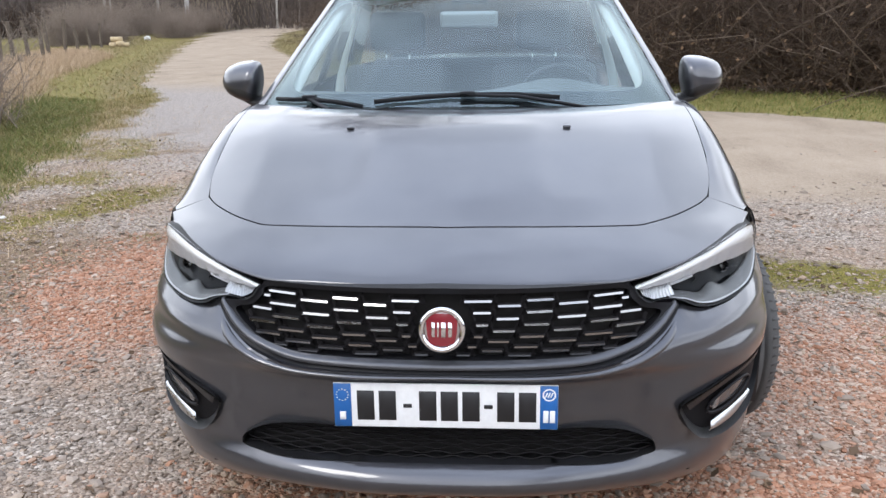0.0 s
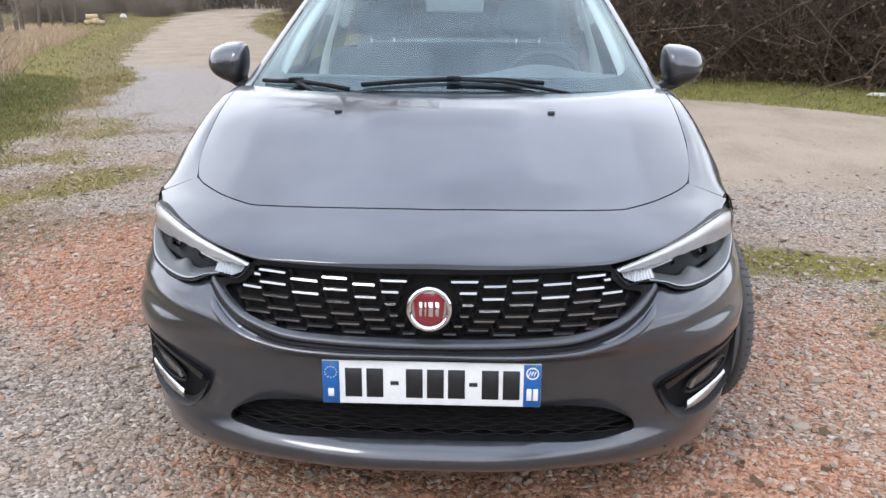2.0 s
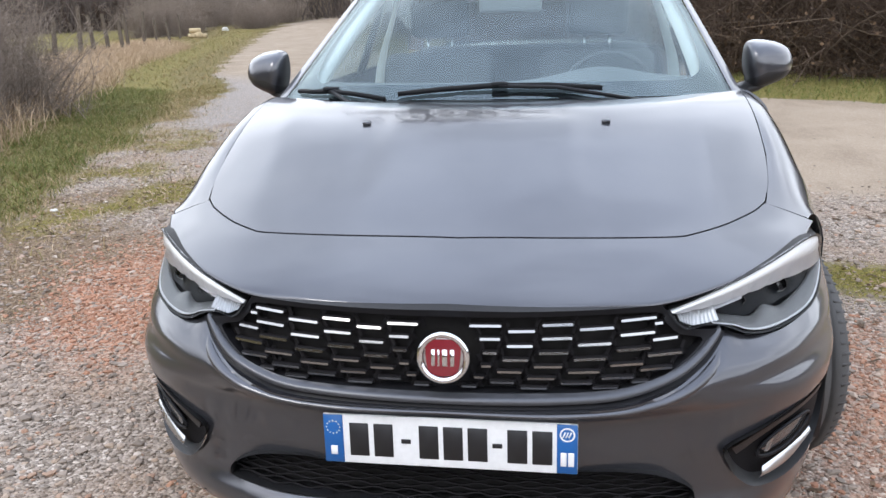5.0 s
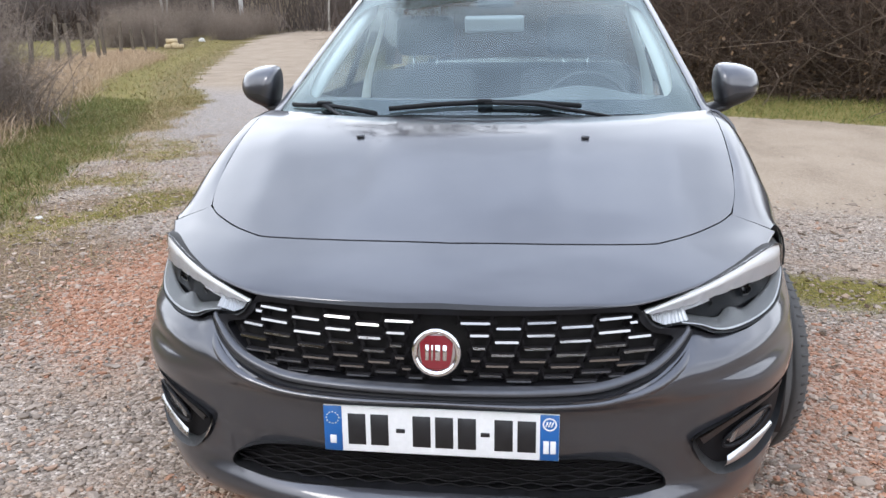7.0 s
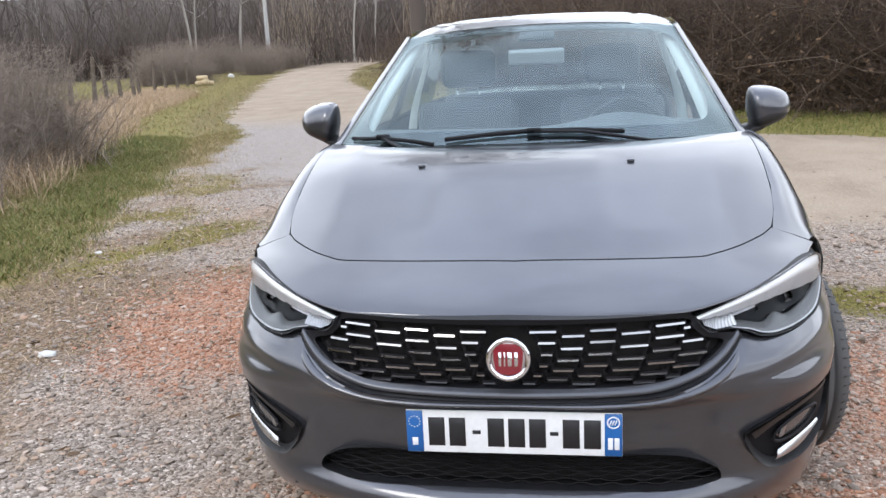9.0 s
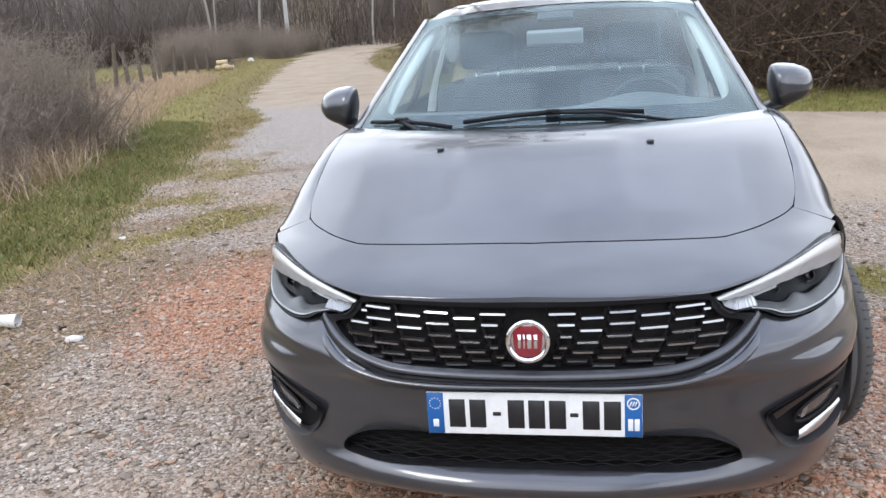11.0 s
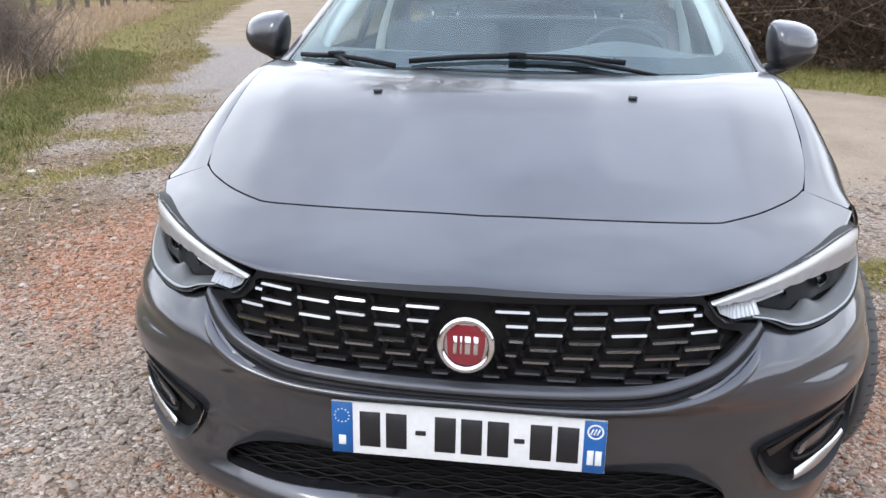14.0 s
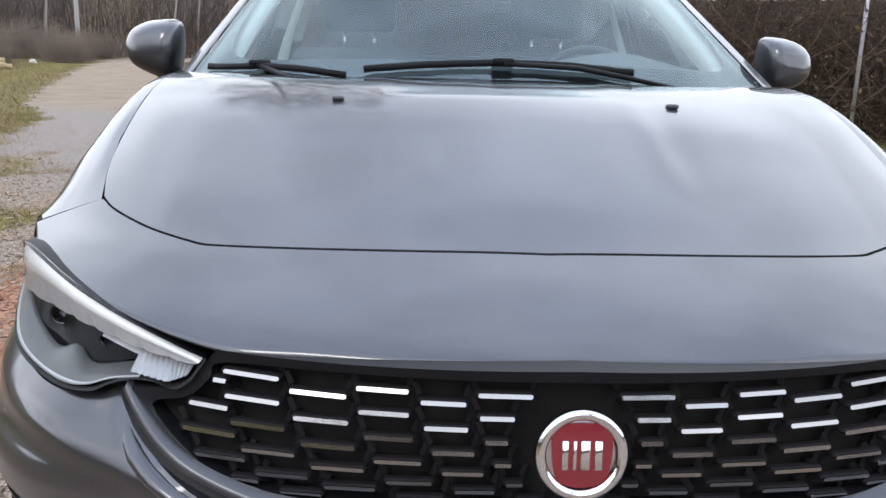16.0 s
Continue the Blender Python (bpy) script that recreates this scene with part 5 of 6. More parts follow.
# ---- plants, stones and what else stands round the track ----
def wood(name, dark, lite, rough=0.9):
    m = Nodes(name, rough)
    r = m.island()
    g = m.noise(m.position(), 30.0, 3.0)
    m.set(Base_Color=m.mix(m.math("ADD", m.math("MULTIPLY", r, 0.7), m.math("MULTIPLY", g, 0.3)), dark, lite), Specular_IOR_Level=0.2)
    return m.mat


def tinted(name, stops, rough=0.85, thin=0.0):
    """A colour drawn for each loose piece from a row of stops."""
    m = Nodes(name, rough)
    g = m.noise(m.position(), 80.0, 3.0)
    col = m.mix(m.math("MULTIPLY", g, 0.35), m.ramp(m.island(), stops), (0.12, 0.10, 0.08))
    m.set(Base_Color=m.mix(1.0, col, (1.05, 0.955, 0.87), "MULTIPLY"), Specular_IOR_Level=0.25)
    if thin:
        m.set(Subsurface_Weight=0.0)
    return m.mat


M_TWIG = wood("dark_brown_twigs", (0.029, 0.019, 0.014), (0.100, 0.068, 0.048))
M_SCRUB = wood("grey_brown_twigs", (0.125, 0.098, 0.078), (0.30, 0.245, 0.20))
M_BRANCH = wood("pale_grey_branches", (0.058, 0.043, 0.032), (0.175, 0.132, 0.098))
M_BIRCH = wood("pale_bark", (0.22, 0.20, 0.175), (0.36, 0.335, 0.30))
M_FARWOOD = wood("brown_far_wood", (0.048, 0.039, 0.034), (0.125, 0.101, 0.087))
M_SAPLING = wood("tan_young_stems", (0.15, 0.115, 0.085), (0.34, 0.275, 0.205))
M_POST = wood("weathered_post", (0.075, 0.060, 0.046), (0.17, 0.14, 0.11))
M_LEAF = tinted("dead_leaves", [(0.0, (0.045, 0.030, 0.019)), (0.5, (0.098, 0.064, 0.038)), (1.0, (0.165, 0.112, 0.068))])
M_GRASS = tinted("grass_blades", [(0.0, (0.13, 0.14, 0.042)), (0.35, (0.19, 0.19, 0.062)), (0.6, (0.29, 0.25, 0.115)), (1.0, (0.43, 0.345, 0.20))], 0.7)
M_LUSH = tinted("lush_grass", [(0.0, (0.078, 0.118, 0.022)), (0.5, (0.140, 0.175, 0.040)), (1.0, (0.27, 0.245, 0.10))], 0.7)
M_STRAW = tinted("dry_grass", [(0.0, (0.28, 0.215, 0.145)), (0.5, (0.46, 0.365, 0.255)), (1.0, (0.62, 0.52, 0.39))], 0.8)
M_STONE = tinted("grey_stones", [(0.0, (0.18, 0.16, 0.142)), (0.35, (0.31, 0.275, 0.244)), (0.65, (0.39, 0.352, 0.314)), (0.80, (0.42, 0.345, 0.276)), (0.9, (0.38, 0.25, 0.185)), (1.0, (0.58, 0.555, 0.52))], 0.8)
M_REDSTONE = tinted("brick_red_stones", [(0.0, (0.25, 0.135, 0.09)), (0.35, (0.42, 0.23, 0.155)), (0.65, (0.48, 0.30, 0.215)), (0.85, (0.37, 0.31, 0.265)), (1.0, (0.52, 0.45, 0.39))], 0.85)
M_LOG = wood("cut_wood", (0.30, 0.22, 0.13), (0.50, 0.40, 0.25))
M_GALV = plain("galvanised_steel", (0.42, 0.43, 0.44), 0.45, 0.7, 0, 40)
M_CONCRETE = plain("pale_concrete", (0.42, 0.41, 0.395), 0.85, 0, 0.2, 20)
M_CUP = plain("white_card", (0.70, 0.69, 0.66), 0.6, 0, 0, 30)
M_WHITE = plain("white_litter", (0.58, 0.57, 0.54), 0.6, 0, 0.2, 80)


def mesh_of(name, verts, faces, material, smooth=False):
    me = bpy.data.meshes.new(name)
    me.from_pydata(verts.tolist() if isinstance(verts, np.ndarray) else verts, [], faces.tolist() if isinstance(faces, np.ndarray) else faces)
    me.materials.append(material)
    if smooth:
        me.polygons.foreach_set("use_smooth", [True] * len(me.polygons))
    return me


def sticks(P, R, sides=3):
    """Vertices and faces of many tapered sticks: P (n, k, 3) points, R (n, k) radii."""
    n, k, _ = P.shape
    d = np.gradient(P, axis=1)
    d /= np.linalg.norm(d, axis=2, keepdims=True) + 1e-9
    ref = np.where(np.abs(d[..., 2:3]) < 0.9, np.array([0, 0, 1.0]), np.array([1.0, 0, 0]))
    a = np.cross(d, ref)
    a /= np.linalg.norm(a, axis=2, keepdims=True) + 1e-9
    b = np.cross(a, d)
    ang = np.arange(sides) * 2 * np.pi / sides
    V = P[:, :, None, :] + R[:, :, None, None] * (a[:, :, None, :] * np.cos(ang)[None, None, :, None] + b[:, :, None, :] * np.sin(ang)[None, None, :, None])
    idx = np.arange(n * k * sides).reshape(n, k, sides)
    q = np.stack([idx[:, :-1, :], np.roll(idx, -1, 2)[:, :-1, :], np.roll(idx, -1, 2)[:, 1:, :], idx[:, 1:, :]], -1)
    return V.reshape(-1, 3), q.reshape(-1, 4)


def grow(rng, start, way, length, k, curl, lift):
    """Wandering paths from start points along ways."""
    n = len(start)
    P = np.zeros((n, k, 3))
    P[:, 0] = start
    d = way / (np.linalg.norm(way, axis=1, keepdims=True) + 1e-9)
    for i in range(1, k):
        d = d + rng.normal(0, curl, (n, 3))
        d[:, 2] += lift
        d /= np.linalg.norm(d, axis=1, keepdims=True)
        P[:, i] = P[:, i - 1] + d * (length / (k - 1))[:, None]
    return P


def taper(r0, k, end=0.25):
    return r0[:, None] * np.linspace(1, end, k)[None, :]


def bush_parts(seed, wide, high, n_branch, n_twig, n_leaf, fine=1.0, curl=0.32):
    rng = np.random.default_rng(seed)
    s = rng.normal(0, 1, (n_branch, 3)) * np.array([wide * 0.30, wide * 0.16, 0])
    s[:, 2] = -0.1
    way = rng.normal(0, 0.45, (n_branch, 3))
    way[:, 2] = 1.0
    L = high * rng.uniform(0.55, 1.25, n_branch)
    B = grow(rng, s, way, L, 7, curl, -0.03 if curl > 0.2 else 0.03)
    RB = taper(rng.uniform(0.006, 0.018, n_branch) * fine, 7, 0.3)
    pick = rng.integers(0, n_branch, n_twig)
    at = rng.integers(1, 7, n_twig)
    s2 = B[pick, at]
    w2 = rng.normal(0, 1, (n_twig, 3))
    w2[:, 2] = w2[:, 2] * 0.5 + 0.15
    T = grow(rng, s2, w2, rng.uniform(0.25, 0.95, n_twig) * high / 3.2, 5, 0.35, -0.06)
    RT = taper(rng.uniform(0.0022, 0.0055, n_twig) * fine, 5, 0.4)
    n_leaf = max(n_leaf, 1)
    c = T[rng.integers(0, n_twig, n_leaf), rng.integers(0, 5, n_leaf)] + rng.normal(0, 0.06, (n_leaf, 3))
    c[:, 2] *= rng.uniform(0.15, 1.0, n_leaf)
    u, v = rng.normal(0, 0.011, (n_leaf, 3)), rng.normal(0, 0.011, (n_leaf, 3))
    LV = np.stack([c - u - v, c + u - v, c + u + v, c - u + v], 1).reshape(-1, 3)
    LF = np.arange(n_leaf * 4).reshape(-1, 4)
    return sticks(B, RB, 4), sticks(T, RT, 3), (LV, LF)


def bush(name, label, seed, wide, high, nb, nt, nl, mats, group, fine=1.0, curl=0.32):
    b, t, l = bush_parts(seed, wide, high, nb, nt, nl, fine, curl)
    root = thing(name, label, "bush", group)
    for nm, (V, F), m in (("branch_tangle", b, mats[0]), ("twig_tangle", t, mats[1]), ("leaf_litter", l, mats[2])):
        if nm == "leaf_litter" and not nl:
            continue
        o = new(nm, mesh_of(nm, V, F, m))
        o.parent = root
    return root


def on_ground(x, y, dz=0.0):
    return ground_z(x, y) + dz


# the tall bare hedge beyond the clearing
tall_a = bush("bush", "tall bare brown bush with tangled twigs and dead leaves", 11, 3.4, 3.5, 170, 4600, 2600, (M_BRANCH, M_TWIG, M_LEAF), "hedge along the clearing", 0.95)
tall_b = bush("bush", "tall bare brown bush with tangled twigs and dead leaves", 12, 3.4, 3.8, 160, 4600, 2600, (M_BRANCH, M_TWIG, M_LEAF), "hedge along the clearing", 0.95)
spots = [(7.3, 12.2, -30), (6.4, 13.4, 160), (5.3, 13.6, -32), (4.2, 14.6, 150), (3.0, 15.4, -25), (1.6, 16.8, 130), (8.3, 13.6, 40), (5.0, 17.2, 10), (2.6, 18.8, 75), (0.0, 20.5, -60), (-0.3, 24.0, 110), (-1.4, 28.0, -65), (-3.0, 32.5, 105), (-4.8, 37.0, -70), (-6.6, 41.5, 110), (-8.2, 46.0, -60), (-9.8, 50.5, 120)]
for i, (x, y, r) in enumerate(spots):
    m = Matrix.Translation((x, y, on_ground(x, y))) @ Matrix.Rotation(radians(r), 4, "Z")
    src = tall_a if i % 2 == 0 else tall_b
    if i < 2:
        src.matrix_basis = m
    else:
        o = copy_thing(src, m)
        if y > 30:
            o.scale = (1.2, 1.2, 0.8)

# unseen hedge copies added behind the camera to darken the bumper's reflections
for i, (x, y, r) in enumerate(((-13, -3, 80), (-12, -7, 60), (-8.5, -11, 20), (-3.5, -14, 170), (3.5, -15, 0), (9.0, -13, 150), (14, -8, 110))):
    o = copy_thing((tall_a, tall_b)[i % 2], Matrix.Translation((x, y, on_ground(x, y))) @ Matrix.Rotation(radians(r), 4, "Z"))
    o.scale = (1.6, 1.4, 1.35 if x < -8 else 1.0)

# the low scrub on the verge
low_a = bush("shrub", "low leafless grey-brown shrub of fine twigs", 21, 2.0, 1.5, 420, 10500, 0, (M_SCRUB, M_SCRUB, M_LEAF), "scrub on the verge", 0.5, 0.14)
tagged(low_a, category="shrub")
spots = [(-7.4, 8.6, 0, 0.95), (-6.8, 6.9, 75, 0.88), (-8.5, 9.6, 140, 1.0), (-8.2, 7.6, 200, 1.05), (-7.5, 5.3, 30, 0.95), (-6.3, 5.4, 150, 0.75), (-22.5, 58.0, 60, 1.2), (-23.6, 61.5, 10, 1.3), (-23.2, 65.5, 200, 1.4), (-22.2, 47.0, 260, 0.9), (-10.2, 9.2, 260, 1.2), (-24.0, 46.0, 20, 1.4), (-25.6, 50.0, 100, 1.5), (-26.6, 54.5, 160, 1.6), (-27.0, 59.0, 220, 1.6), (-26.5, 63.5, 10, 1.7)]
for i, (x, y, r, s) in enumerate(spots):
    m = Matrix.Translation((x, y, on_ground(x, y))) @ Matrix.Rotation(radians(r), 4, "Z")
    if i == 0:
        low_a.matrix_basis = m @ Matrix.Scale(s, 4)
    else:
        copy_thing(low_a, m).scale = (s, s, s)


# bare trees
def tree_parts(seed, high, n1, n2, n3, r0, spread=0.55, bare=0.25):
    rng = np.random.default_rng(seed)
    trunk = grow(rng, np.zeros((1, 3)) - np.array([0, 0, 0.2]), np.array([[0.03, 0.02, 1.0]]), np.array([high]), 12, 0.05, 0.04)
    RT = np.linspace(r0, r0 * 0.10, 12)[None, :]
    f = rng.uniform(bare, 0.97, n1)
    i = np.clip((f * 11).astype(int), 0, 10)
    s = trunk[0, i] + (trunk[0, i + 1] - trunk[0, i]) * (f * 11 - i)[:, None]
    w = rng.normal(0, 1, (n1, 3))
    w[:, 2] = spread
    B = grow(rng, s, w, high * (1.0 - f * 0.75) * rng.uniform(0.28, 0.5, n1), 7, 0.16, 0.05)
    RB = taper(r0 * (1 - f * 0.8) * 0.38, 7, 0.2)
    p, a = rng.integers(0, n1, n2), rng.integers(2, 7, n2)
    w = rng.normal(0, 1, (n2, 3))
    w[:, 2] += 0.4
    C = grow(rng, B[p, a], w, high * rng.uniform(0.06, 0.15, n2), 5, 0.25, 0.04)
    RC = taper(r0 * 0.07 * np.ones(n2), 5, 0.3)
    p, a = rng.integers(0, n2, n3), rng.integers(1, 5, n3)
    w = rng.normal(0, 1, (n3, 3))
    w[:, 2] += 0.3
    D = grow(rng, C[p, a], w, high * rng.uniform(0.03, 0.07, n3), 3, 0.25, 0.03)
    RD = taper(r0 * 0.03 * np.ones(n3), 3, 0.5)
    V1, F1 = sticks(B, RB, 4)
    V2, F2 = sticks(C, RC, 3)
    V3, F3 = sticks(D, RD, 3)
    V = np.concatenate([V1, V2, V3])
    F = np.concatenate([F1, F2 + len(V1), F3 + len(V1) + len(V2)])
    return sticks(trunk, RT, 8), (V, F)


def tree(label, seed, high, n1, n2, n3, r0, mats, group, **kw):
    t, c = tree_parts(seed, high, n1, n2, n3, r0, **kw)
    root = thing("tree", label, "tree", group)
    for nm, (V, F), m in (("trunk", t, mats[0]), ("crown", c, mats[1])):
        o = new(nm, mesh_of(nm, V, F, m, nm == "trunk"))
        o.parent = root
    return root


big = tree("tall bare tree with dark spreading branches behind the hedge", 31, 22.0, 70, 800, 2400, 0.26, (M_FARWOOD, M_TWIG), "trees behind the hedge")
big.matrix_basis = Matrix.Translation((-5.2, 27.6, on_ground(-5.2, 27.6))) @ Matrix.Scale(1.12, 4)
# two unseen copies added behind the camera, past the added hedge
for x, y, r, s in ((-7.0, -15.5, 40, 0.6), (5.5, -16.0, 260, 0.65)):
    o = copy_thing(big, Matrix.Translation((x, y, on_ground(x, y))) @ Matrix.Rotation(radians(r), 4, "Z"))
    o.scale = (s, s, s)

kinds = [tree("bare slender pale-barked tree at the edge of the wood", 41, 14.0, 26, 160, 420, 0.125, (M_BIRCH, M_BIRCH), "trees of the wood", spread=0.9, bare=0.35),
         tree("bare brown tree at the edge of the wood", 42, 16.0, 30, 180, 420, 0.18, (M_FARWOOD, M_FARWOOD), "trees of the wood", spread=0.8),
         tree("bare brown tree at the edge of the wood", 43, 12.0, 28, 160, 420, 0.14, (M_FARWOOD, M_FARWOOD), "trees of the wood", spread=0.7)]
rng = np.random.default_rng(5)
spots = [(-30.2, 64, 0), (-30.24, 65, 0), (-18.43, 70, 0), (-17.05, 72, 0), (-21.28, 75, 2), (-33.02, 60, 2), (-43.22, 72, 2), (-26.84, 66, 0)]
while len(spots) < 120:
    a, r = rng.uniform(-62, 40), rng.uniform(74, 150)
    x, y = r * math.sin(radians(a)), r * math.cos(radians(a))
    if y < 130 and edge_x(ROAD_L, y) - 2 < x < edge_x(ROAD_R, y) + 2:
        continue
    spots.append((x, y, 0 if rng.uniform() < 0.06 else int(rng.integers(1, 3))))
used = set()
for x, y, k in spots:
    m = Matrix.Translation((x, y, on_ground(x, y))) @ Matrix.Rotation(rng.uniform(0, 6.28), 4, "Z")
    if k not in used:
        used.add(k)
        kinds[k].matrix_basis = m
    else:
        s = rng.uniform(0.75, 1.2)
        copy_thing(kinds[k], m).scale = (s, s, s)

# brushwood that fills the wood, and the dark hedge at the foot of it
n = 15000
a, r = np.radians(rng.uniform(-62, 30, n)), 72 + 90 * rng.uniform(0, 1, n) ** 1.5
s = np.stack([r * np.sin(a), r * np.cos(a), np.zeros(n)], 1)
s[:, 2] = [ground_z(x, y) - 0.2 for x, y, _ in s]
w = rng.normal(0, 0.30, (n, 3))
w[:, 2] = 1
P = grow(rng, s, w, rng.uniform(1.5, 9.0, n), 5, 0.16, 0.02)
V, F = sticks(P, taper(rng.uniform(0.02, 0.06, n), 5, 0.3), 3)
tagged(new("brushwood", mesh_of("brushwood", V, F, M_FARWOOD)), "dense leafless brown undergrowth of the wood", "undergrowth", kind="stuff")
n = 9000
t = rng.uniform(0, 1, n)
s = np.stack([-66 + 62 * t, 62 + 10 * t + rng.normal(0, 1.5, n), np.zeros(n)], 1)
ok = ~((s[:, 0] > -29) & (s[:, 0] < -12))
s = s[ok]
n = len(s)
s[:, 2] = [ground_z(x, y) - 0.1 for x, y, _ in s]
w = rng.normal(0, 0.5, (n, 3))
w[:, 2] = 1
P = grow(rng, s, w, rng.uniform(1.2, 3.2, n), 5, 0.25, 0.0)
V, F = sticks(P, taper(rng.uniform(0.02, 0.045, n), 5, 0.4), 3)
tagged(new("field_hedge", mesh_of("field_hedge", V, F, M_TWIG)), "low dark leafless hedge at the far edge of the meadow", "hedge", kind="stuff")


# young tan stems at the bend of the track
n = 900
s = np.stack([rng.uniform(-27.0, -10.0, n), rng.uniform(70, 84, n), np.zeros(n)], 1)
s = s[[not (edge_x(ROAD_L, y) - 1 < x < edge_x(ROAD_R, y) + 1) for x, y, _ in s]]
n = len(s)
s[:, 2] = [ground_z(x, y) - 0.1 for x, y, _ in s]
w = rng.normal(0, 0.14, (n, 3))
w[:, 2] = 1
P = grow(rng, s, w, rng.uniform(2.0, 7.5, n), 5, 0.08, 0.05)
V, F = sticks(P, taper(rng.uniform(0.02, 0.05, n), 5, 0.35), 3)
tagged(new("sapling_thicket", mesh_of("sapling_thicket", V, F, M_SAPLING)), "thicket of slim tan leafless saplings by the bend", "saplings", kind="stuff")


# ---- fence ----
fence = thing("fence", "old wire fence on weathered wooden stakes", "fence")
line_pts = [(-12.78, 18.6), (-13.51, 21.0), (-14.01, 22.6), (-13.99, 23.4), (-14.2, 24.6), (-14.76, 26.0), (-15.77, 29.0), (-17.26, 33.0), (-18.9, 37.5), (-20.99, 43.0), (-23.32, 49.0)]
rng = np.random.default_rng(8)
heads = []
for i, (x, y) in enumerate(line_pts):
    bm = bmesh.new()
    h, lx, ly = rng.uniform(1.0, 1.65), rng.uniform(-0.16, 0.16), rng.uniform(-0.1, 0.1)
    z = on_ground(x, y)
    tube(bm, [(x, y, z - 0.2), (x + lx * 0.5 + 0.01, y + ly * 0.5, z + h * 0.5), (x + lx, y + ly, z + h)], [0.075, 0.066, 0.052], 7)
    part("post", bm, M_POST, fence, smooth=False)
    heads.append((x + lx, y + ly, z + h))
for f in (0.92, 0.55):
    for (x0, y0, z0), (x1, y1, z1) in zip(heads, heads[1:]):
        bm = bmesh.new()
        tube(bm, [(x0, y0, z0 - 1.3 * (1 - f)), ((x0 + x1) / 2, (y0 + y1) / 2, (z0 + z1) / 2 - 1.3 * (1 - f) - 0.06), (x1, y1, z1 - 1.3 * (1 - f))], 0.0035, 4)
        part("wire", bm, M_POST, fence)

# a tall utility pole at the edge of the wood
utility_pole = thing("utility_pole", "tall pale concrete utility pole before the bare wood", "utility pole")
bm = bmesh.new()
z = on_ground(-24.52, 66.0)
for o, w in ((-0.085, 0.07), (0.085, 0.05)):
    vs = [[bm.verts.new((-24.52 + o * k + sx * w * k, 66.0 + sy * 0.16 * k, z + h)) for sx, sy in ((-1, -1), (1, -1), (1, 1), (-1, 1))] for h, k in ((-0.3, 1.0), (9.0, 0.62))]
    for i in range(4):
        bm.faces.new((vs[0][i], vs[0][(i + 1) % 4], vs[1][(i + 1) % 4], vs[1][i]))
    bm.faces.new(vs[1])
part("shaft", bm, M_CONCRETE, utility_pole, smooth=False)
bm = bmesh.new()
for k in range(7):
    box(bm, (0.20 - 0.012 * k, 0.22 - 0.01 * k, 0.10), (-24.52, 66.0, z + 0.8 + 1.2 * k), bevel=0.01, seg=1)
part("web", bm, M_CONCRETE, utility_pole, smooth=False)

# a slim post at the edge of the clearing
pole = thing("post", "slim grey metal post standing in the grass", "post")
bm = bmesh.new()
z = on_ground(6.05, 10.8)
tube(bm, [(6.05, 10.8, z - 0.2), (6.06, 10.8, z + 1.6), (6.075, 10.81, z + 3.4)], 0.028, 14)
part("tube", bm, M_GALV, pole)
bm = bmesh.new()
lathe(bm, [(0.0, 0.031), (0.02, 0.031), (0.03, 0.02), (0.032, 0.001)], 14, "z")
part("cap", bm, M_GALV, pole).location = (6.075, 10.81, z + 3.39)


# ---- small things lying about ----
def lump(name, label, category, at, size, material, seed, group=""):
    bm = bmesh.new()
    bmesh.ops.create_icosphere(bm, subdivisions=3, radius=1.0)
    for v in bm.verts:
        v.co *= 1 + 0.35 * noise.noise(v.co * 1.6 + Vector((seed, 0, 0))) + 0.12 * noise.noise(v.co * 5 + Vector((seed, 3, 0)))
        v.co = Vector((v.co.x * size[0], v.co.y * size[1], max(v.co.z, -0.6) * size[2]))
    o = part(name, bm, material)
    o.location = (at[0], at[1], on_ground(*at) + size[2] * 0.45)
    return tagged(o, label, category, group)


lump("stone", "pale white stone lying in the moss", "stone", (-2.34, 1.59), (0.045, 0.028, 0.018), M_WHITE, 1)
bm = bmesh.new()
lathe(bm, [(-0.058, 0.001), (-0.058, 0.027), (-0.054, 0.029), (0.054, 0.040), (0.058, 0.0425), (0.060, 0.041), (0.056, 0.0385), (-0.052, 0.0265), (-0.053, 0.001)], 32, "x")
for v in bm.verts:
    v.co.z *= 1 - 0.10 * (v.co.y > 0)
cup = tagged(part("cup", bm, M_CUP), "white paper cup lying on its side", "cup")
cup.matrix_basis = pose(-2.84, 1.78, on_ground(-2.84, 1.78) + 0.040, 0, 6, 12)
lump("stone", "flat white stone at the edge of the grass", "stone", (-3.34, 3.75), (0.034, 0.022, 0.010), M_WHITE, 3)
lump("litter", "crumpled white scrap lying in the grass", "litter", (4.62, 13.45), (0.09, 0.06, 0.04), M_WHITE, 4)
lump("litter", "crumpled white bag lying at the foot of the post", "litter", (5.85, 10.85), (0.16, 0.08, 0.03), M_WHITE, 5)
lump("litter", "white scrap on the verge beyond the fence posts", "litter", (-23.0, 54.0), (0.22, 0.18, 0.16), M_WHITE, 6)

stack = thing("log_pile", "small pile of pale freshly cut logs on the verge", "log pile")
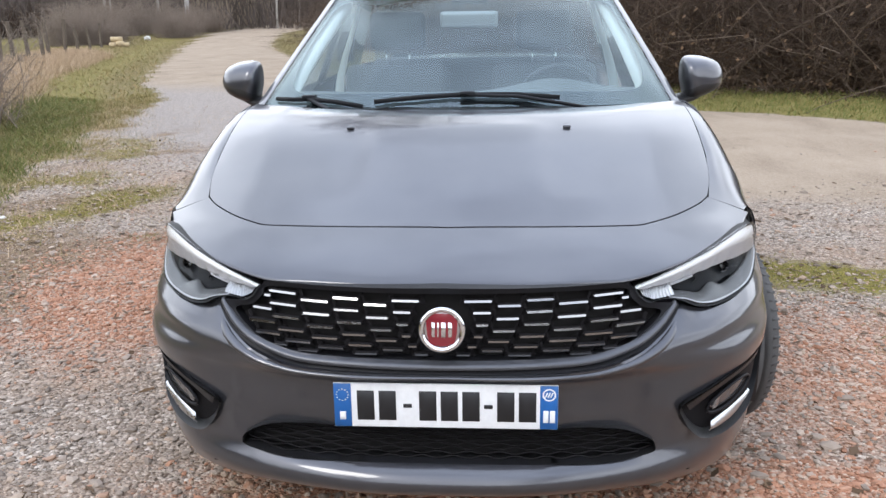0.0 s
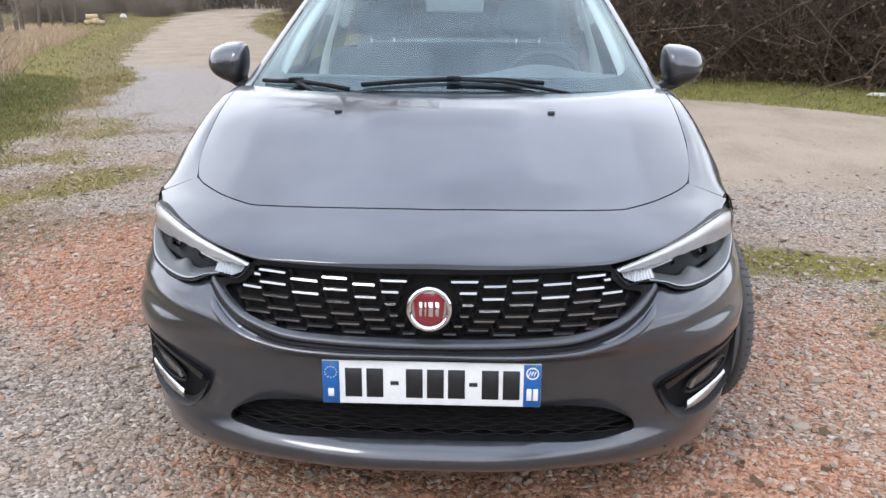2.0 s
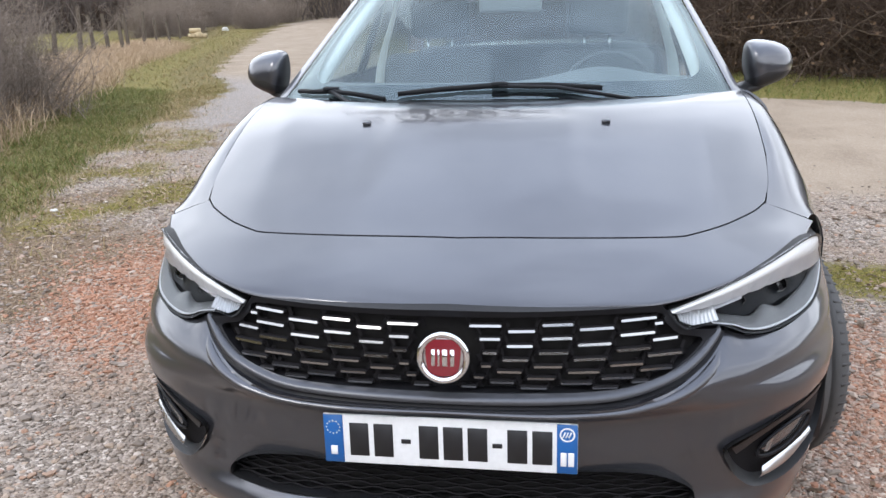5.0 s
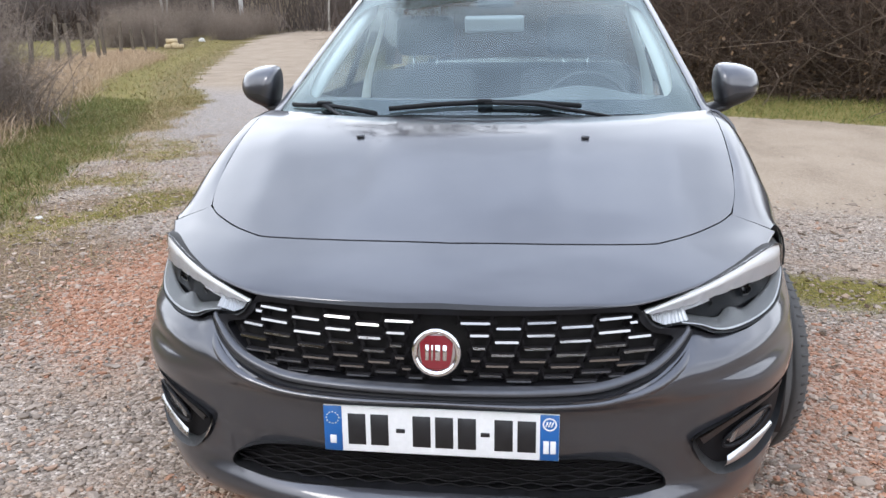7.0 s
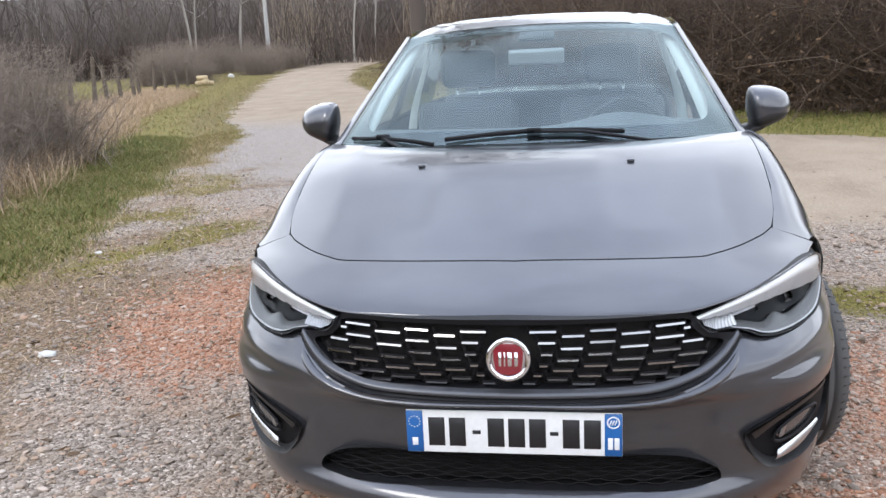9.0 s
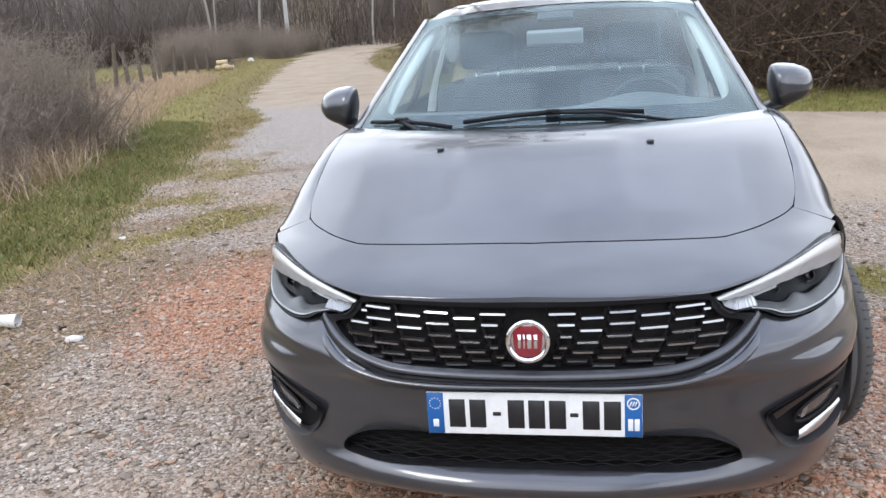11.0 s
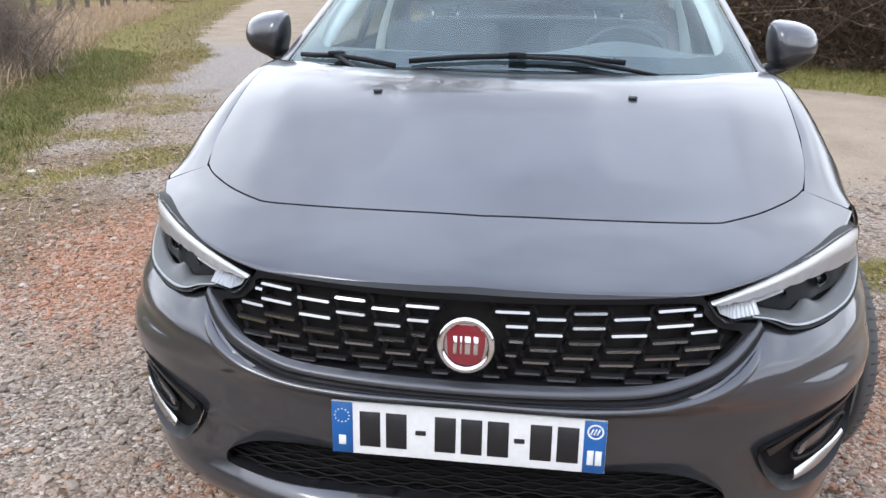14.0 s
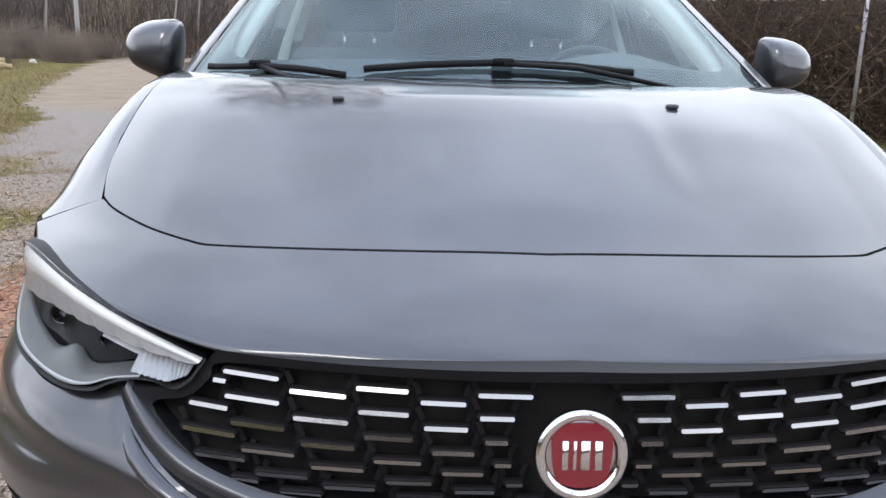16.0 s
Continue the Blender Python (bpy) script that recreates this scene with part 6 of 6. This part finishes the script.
for i, (dx, dz, r, l) in enumerate(((-0.30, 0.15, 0.13, 0.6), (0.02, 0.19, 0.17, 0.7), (0.30, 0.14, 0.12, 0.6), (-0.05, 0.50, 0.14, 0.6))):
    bm = bmesh.new()
    lathe(bm, [(-l / 2, 0.001), (-l / 2, r), (l / 2, r * 0.95), (l / 2, 0.001)], 14, "y")
    o = part("log", bm, M_LOG, stack)
    o.matrix_basis = pose(-20.6 + dx, 44.2, on_ground(-20.6, 44.2) + dz * 0.8, 0, 4 * i, 40 + 23 * i)


# ---- gravel, grass and leaves ----
ICO = bmesh.new()
bmesh.ops.create_icosphere(ICO, subdivisions=1, radius=1.0)
IV = np.array([v.co for v in ICO.verts])
IF = np.array([[v.index for v in f.verts] for f in ICO.faces])
ICO.free()


def scatter_stones(seed, places, sizes, material, name, label):
    rng = np.random.default_rng(seed)
    n = len(places)
    V = IV[None] * (1 + rng.uniform(-0.32, 0.32, (n, len(IV), 1)))
    V = V * (np.stack([rng.uniform(0.8, 1.5, n), rng.uniform(0.6, 1.0, n), rng.uniform(0.35, 0.7, n)], 1) * sizes[:, None])[:, None, :]
    c, s = np.cos(t0 := rng.uniform(0, 6.28, n)), np.sin(t0)
    X, Y = V[..., 0] * c[:, None] - V[..., 1] * s[:, None], V[..., 0] * s[:, None] + V[..., 1] * c[:, None]
    V = np.stack([X, Y, V[..., 2]], -1) + places[:, None, :]
    F = (IF[None] + (np.arange(n) * len(IV))[:, None, None]).reshape(-1, 3)
    return tagged(new(name, mesh_of(name, V.reshape(-1, 3), F, material)), label, "gravel", kind="stuff")


def sow(seed, n, x0, x1, y0, y1, keep):
    rng = np.random.default_rng(seed)
    out = []
    while len(out) < n:
        for x, y, c in (rng.uniform(0, 1, (4000, 3)) * np.array([x1 - x0, y1 - y0, 1]) + np.array([x0, y0, 0])).tolist():
            if c < keep(x, y):
                out.append((x, y, ground_z(x, y)))
    return np.array(out[:n])


def stony(x, y):
    g, r, d, m = lies(x, y)
    return max(0.0, (1 - g) ** 2 * (1 - 0.96 * d) * (1 - 0.5 * m) * (1 - 0.85 * r)) * (1.0 if y < 2.5 else 0.5)


def reddish(x, y):
    g, r, d, m = lies(x, y)
    return r ** 1.5 * (1 - g) * (1 - 0.7 * d)


rng = np.random.default_rng(77)
pl = sow(71, 40000, -4.2, 4.2, -1.0, 7.5, stony)
scatter_stones(72, pl + np.array([0, 0, 0.002]), np.clip(rng.lognormal(-5.22, 0.50, len(pl)), 0.003, 0.030), M_STONE, "gravel", "loose grey and beige gravel")
pl = sow(75, 7000, -4.2, 4.2, -1.0, 5.5, stony)
scatter_stones(76, pl + np.array([0, 0, 0.003]), np.clip(rng.lognormal(-4.45, 0.32, len(pl)), 0.008, 0.030), M_STONE, "pebbles", "larger grey pebbles lying on the gravel")
pl = sow(73, 15000, -3.6, 3.4, -0.6, 4.0, reddish)
scatter_stones(74, pl + np.array([0, 0, 0.002]), np.clip(rng.lognormal(-5.15, 0.48, len(pl)), 0.004, 0.030), M_REDSTONE, "red_gravel", "loose brick-red crushed stone")


def blades(seed, places, high, lean, wide, material, name, label, category):
    rng = np.random.default_rng(seed)
    n = len(places)
    a = rng.uniform(0, 6.28, n)
    side = np.stack([np.cos(a), np.sin(a), np.zeros(n)], 1)
    tip = rng.normal(0, lean, (n, 3))
    tip[:, 2] = 1
    tip = tip / np.linalg.norm(tip, axis=1, keepdims=True) * (high * rng.uniform(0.5, 1.3, n))[:, None]
    droop = tip * np.array([1.5, 1.5, 0.85])
    w = (wide * rng.uniform(0.6, 1.4, n))[:, None]
    V = np.stack([places - side * w, places + side * w, places + tip * 0.55 + side * w * 0.7, places + tip * 0.55 - side * w * 0.7, places + droop], 1).reshape(-1, 3)
    k = np.arange(n)[:, None] * 5
    F = [tuple(f) for f in (k + np.array([0, 1, 2, 3])).tolist()] + [tuple(f) for f in (k + np.array([3, 2, 4])).tolist()]
    return tagged(new(name, mesh_of(name, V, F, material)), label, category, kind="stuff")


def tufted(keep):
    return lambda x, y: keep(x, y) * (0.25 + 0.75 * step(-0.3, 0.35, noise.noise(Vector((x * 2.2, y * 2.2, 7)))))


pl = sow(81, 34000, -6.8, -2.4, 1.0, 14.0, tufted(lambda x, y: lies(x, y)[0] ** 1.5 + 0.12 * lies(x, y)[3]))
blades(82, pl, np.full(len(pl), 0.075), 0.6, 0.0030, M_GRASS, "verge_grass", "short green and straw grass on the verge", "grass")
pl = sow(95, 34000, -8.5, -2.8, 1.5, 13.0, lambda x, y: (0.35 + 0.65 * step(-0.3, 0.4, noise.noise(Vector((x * 1.3, y * 1.3, 4))))) * lies(x, y)[0] * step(0.8, 1.5, edge_x(ROAD_L, y) - x) * (1 - step(1.6, 2.7, edge_x(ROAD_L, y) - x)))
blades(96, pl, np.full(len(pl), 0.10), 0.7, 0.0036, M_LUSH, "lush_grass", "fresh green grass below the scrub", "grass")
pl = sow(83, 9000, -3.9, 3.2, 0.4, 9.0, tufted(lambda x, y: lies(x, y)[3]))
blades(84, pl, np.full(len(pl), 0.022), 0.9, 0.0022, M_GRASS, "moss_grass", "low moss and grass between the stones", "moss")
pl = sow(85, 22000, 2.0, 10.0, 8.0, 15.0, lambda x, y: lies(x, y)[0])
blades(86, pl, np.full(len(pl), 0.075), 0.6, 0.005, M_LUSH, "clearing_grass", "green grass along the foot of the hedge", "grass")
pl = sow(87, 36000, -30.0, -6.0, 12.0, 55.0, tufted(lambda x, y: lies(x, y)[0] * (1 if edge_x(ROAD_L, y) - x < 9 else 0.15)))
blades(88, pl, np.full(len(pl), 0.10), 0.8, 0.008, M_GRASS, "roadside_grass", "green and straw grass along the track", "grass")


def dry_belt(x, y):
    off = edge_x(ROAD_L, y) - x
    return step(1.9, 3.2, off) * (1 - step(3.4, 5.4, off)) * (1 if y > 9 else 0.6)


pl = sow(89, 34000, -20.0, -4.6, 3.5, 32.0, tufted(dry_belt))
blades(90, pl, np.full(len(pl), 0.42), 0.45, 0.0055, M_STRAW, "dry_grass", "tall straw-coloured dead grass by the fence", "dry grass")
pl = sow(91, 22000, -6.0, -1.8, 0.8, 12.0, lambda x, y: lies(x, y)[0] * 0.7 + 0.6 * lies(x, y)[3] + 0.04)
blades(92, pl, np.full(len(pl), 0.07), 1.6, 0.002, M_STRAW, "straw_litter", "flattened straw among the grass", "straw")
pl = sow(93, 2600, -4.5, 3.5, -0.8, 8.0, lambda x, y: (0.25 + lies(x, y)[3] * 0.75) * (1 - lies(x, y)[2]))
rng = np.random.default_rng(94)
n = len(pl)
u, v = rng.normal(0, 0.016, (n, 3)), rng.normal(0, 0.016, (n, 3))
u[:, 2] *= 0.25
v[:, 2] *= 0.25
c = pl + np.array([0, 0, 0.008])
V = np.stack([c - u, c + v * 0.6, c + u, c - v * 0.6], 1).reshape(-1, 3)
tagged(new("fallen_leaves", mesh_of("fallen_leaves", V, np.arange(n * 4).reshape(-1, 4), M_LEAF)), "scattered brown fallen leaves", "leaves", kind="stuff")
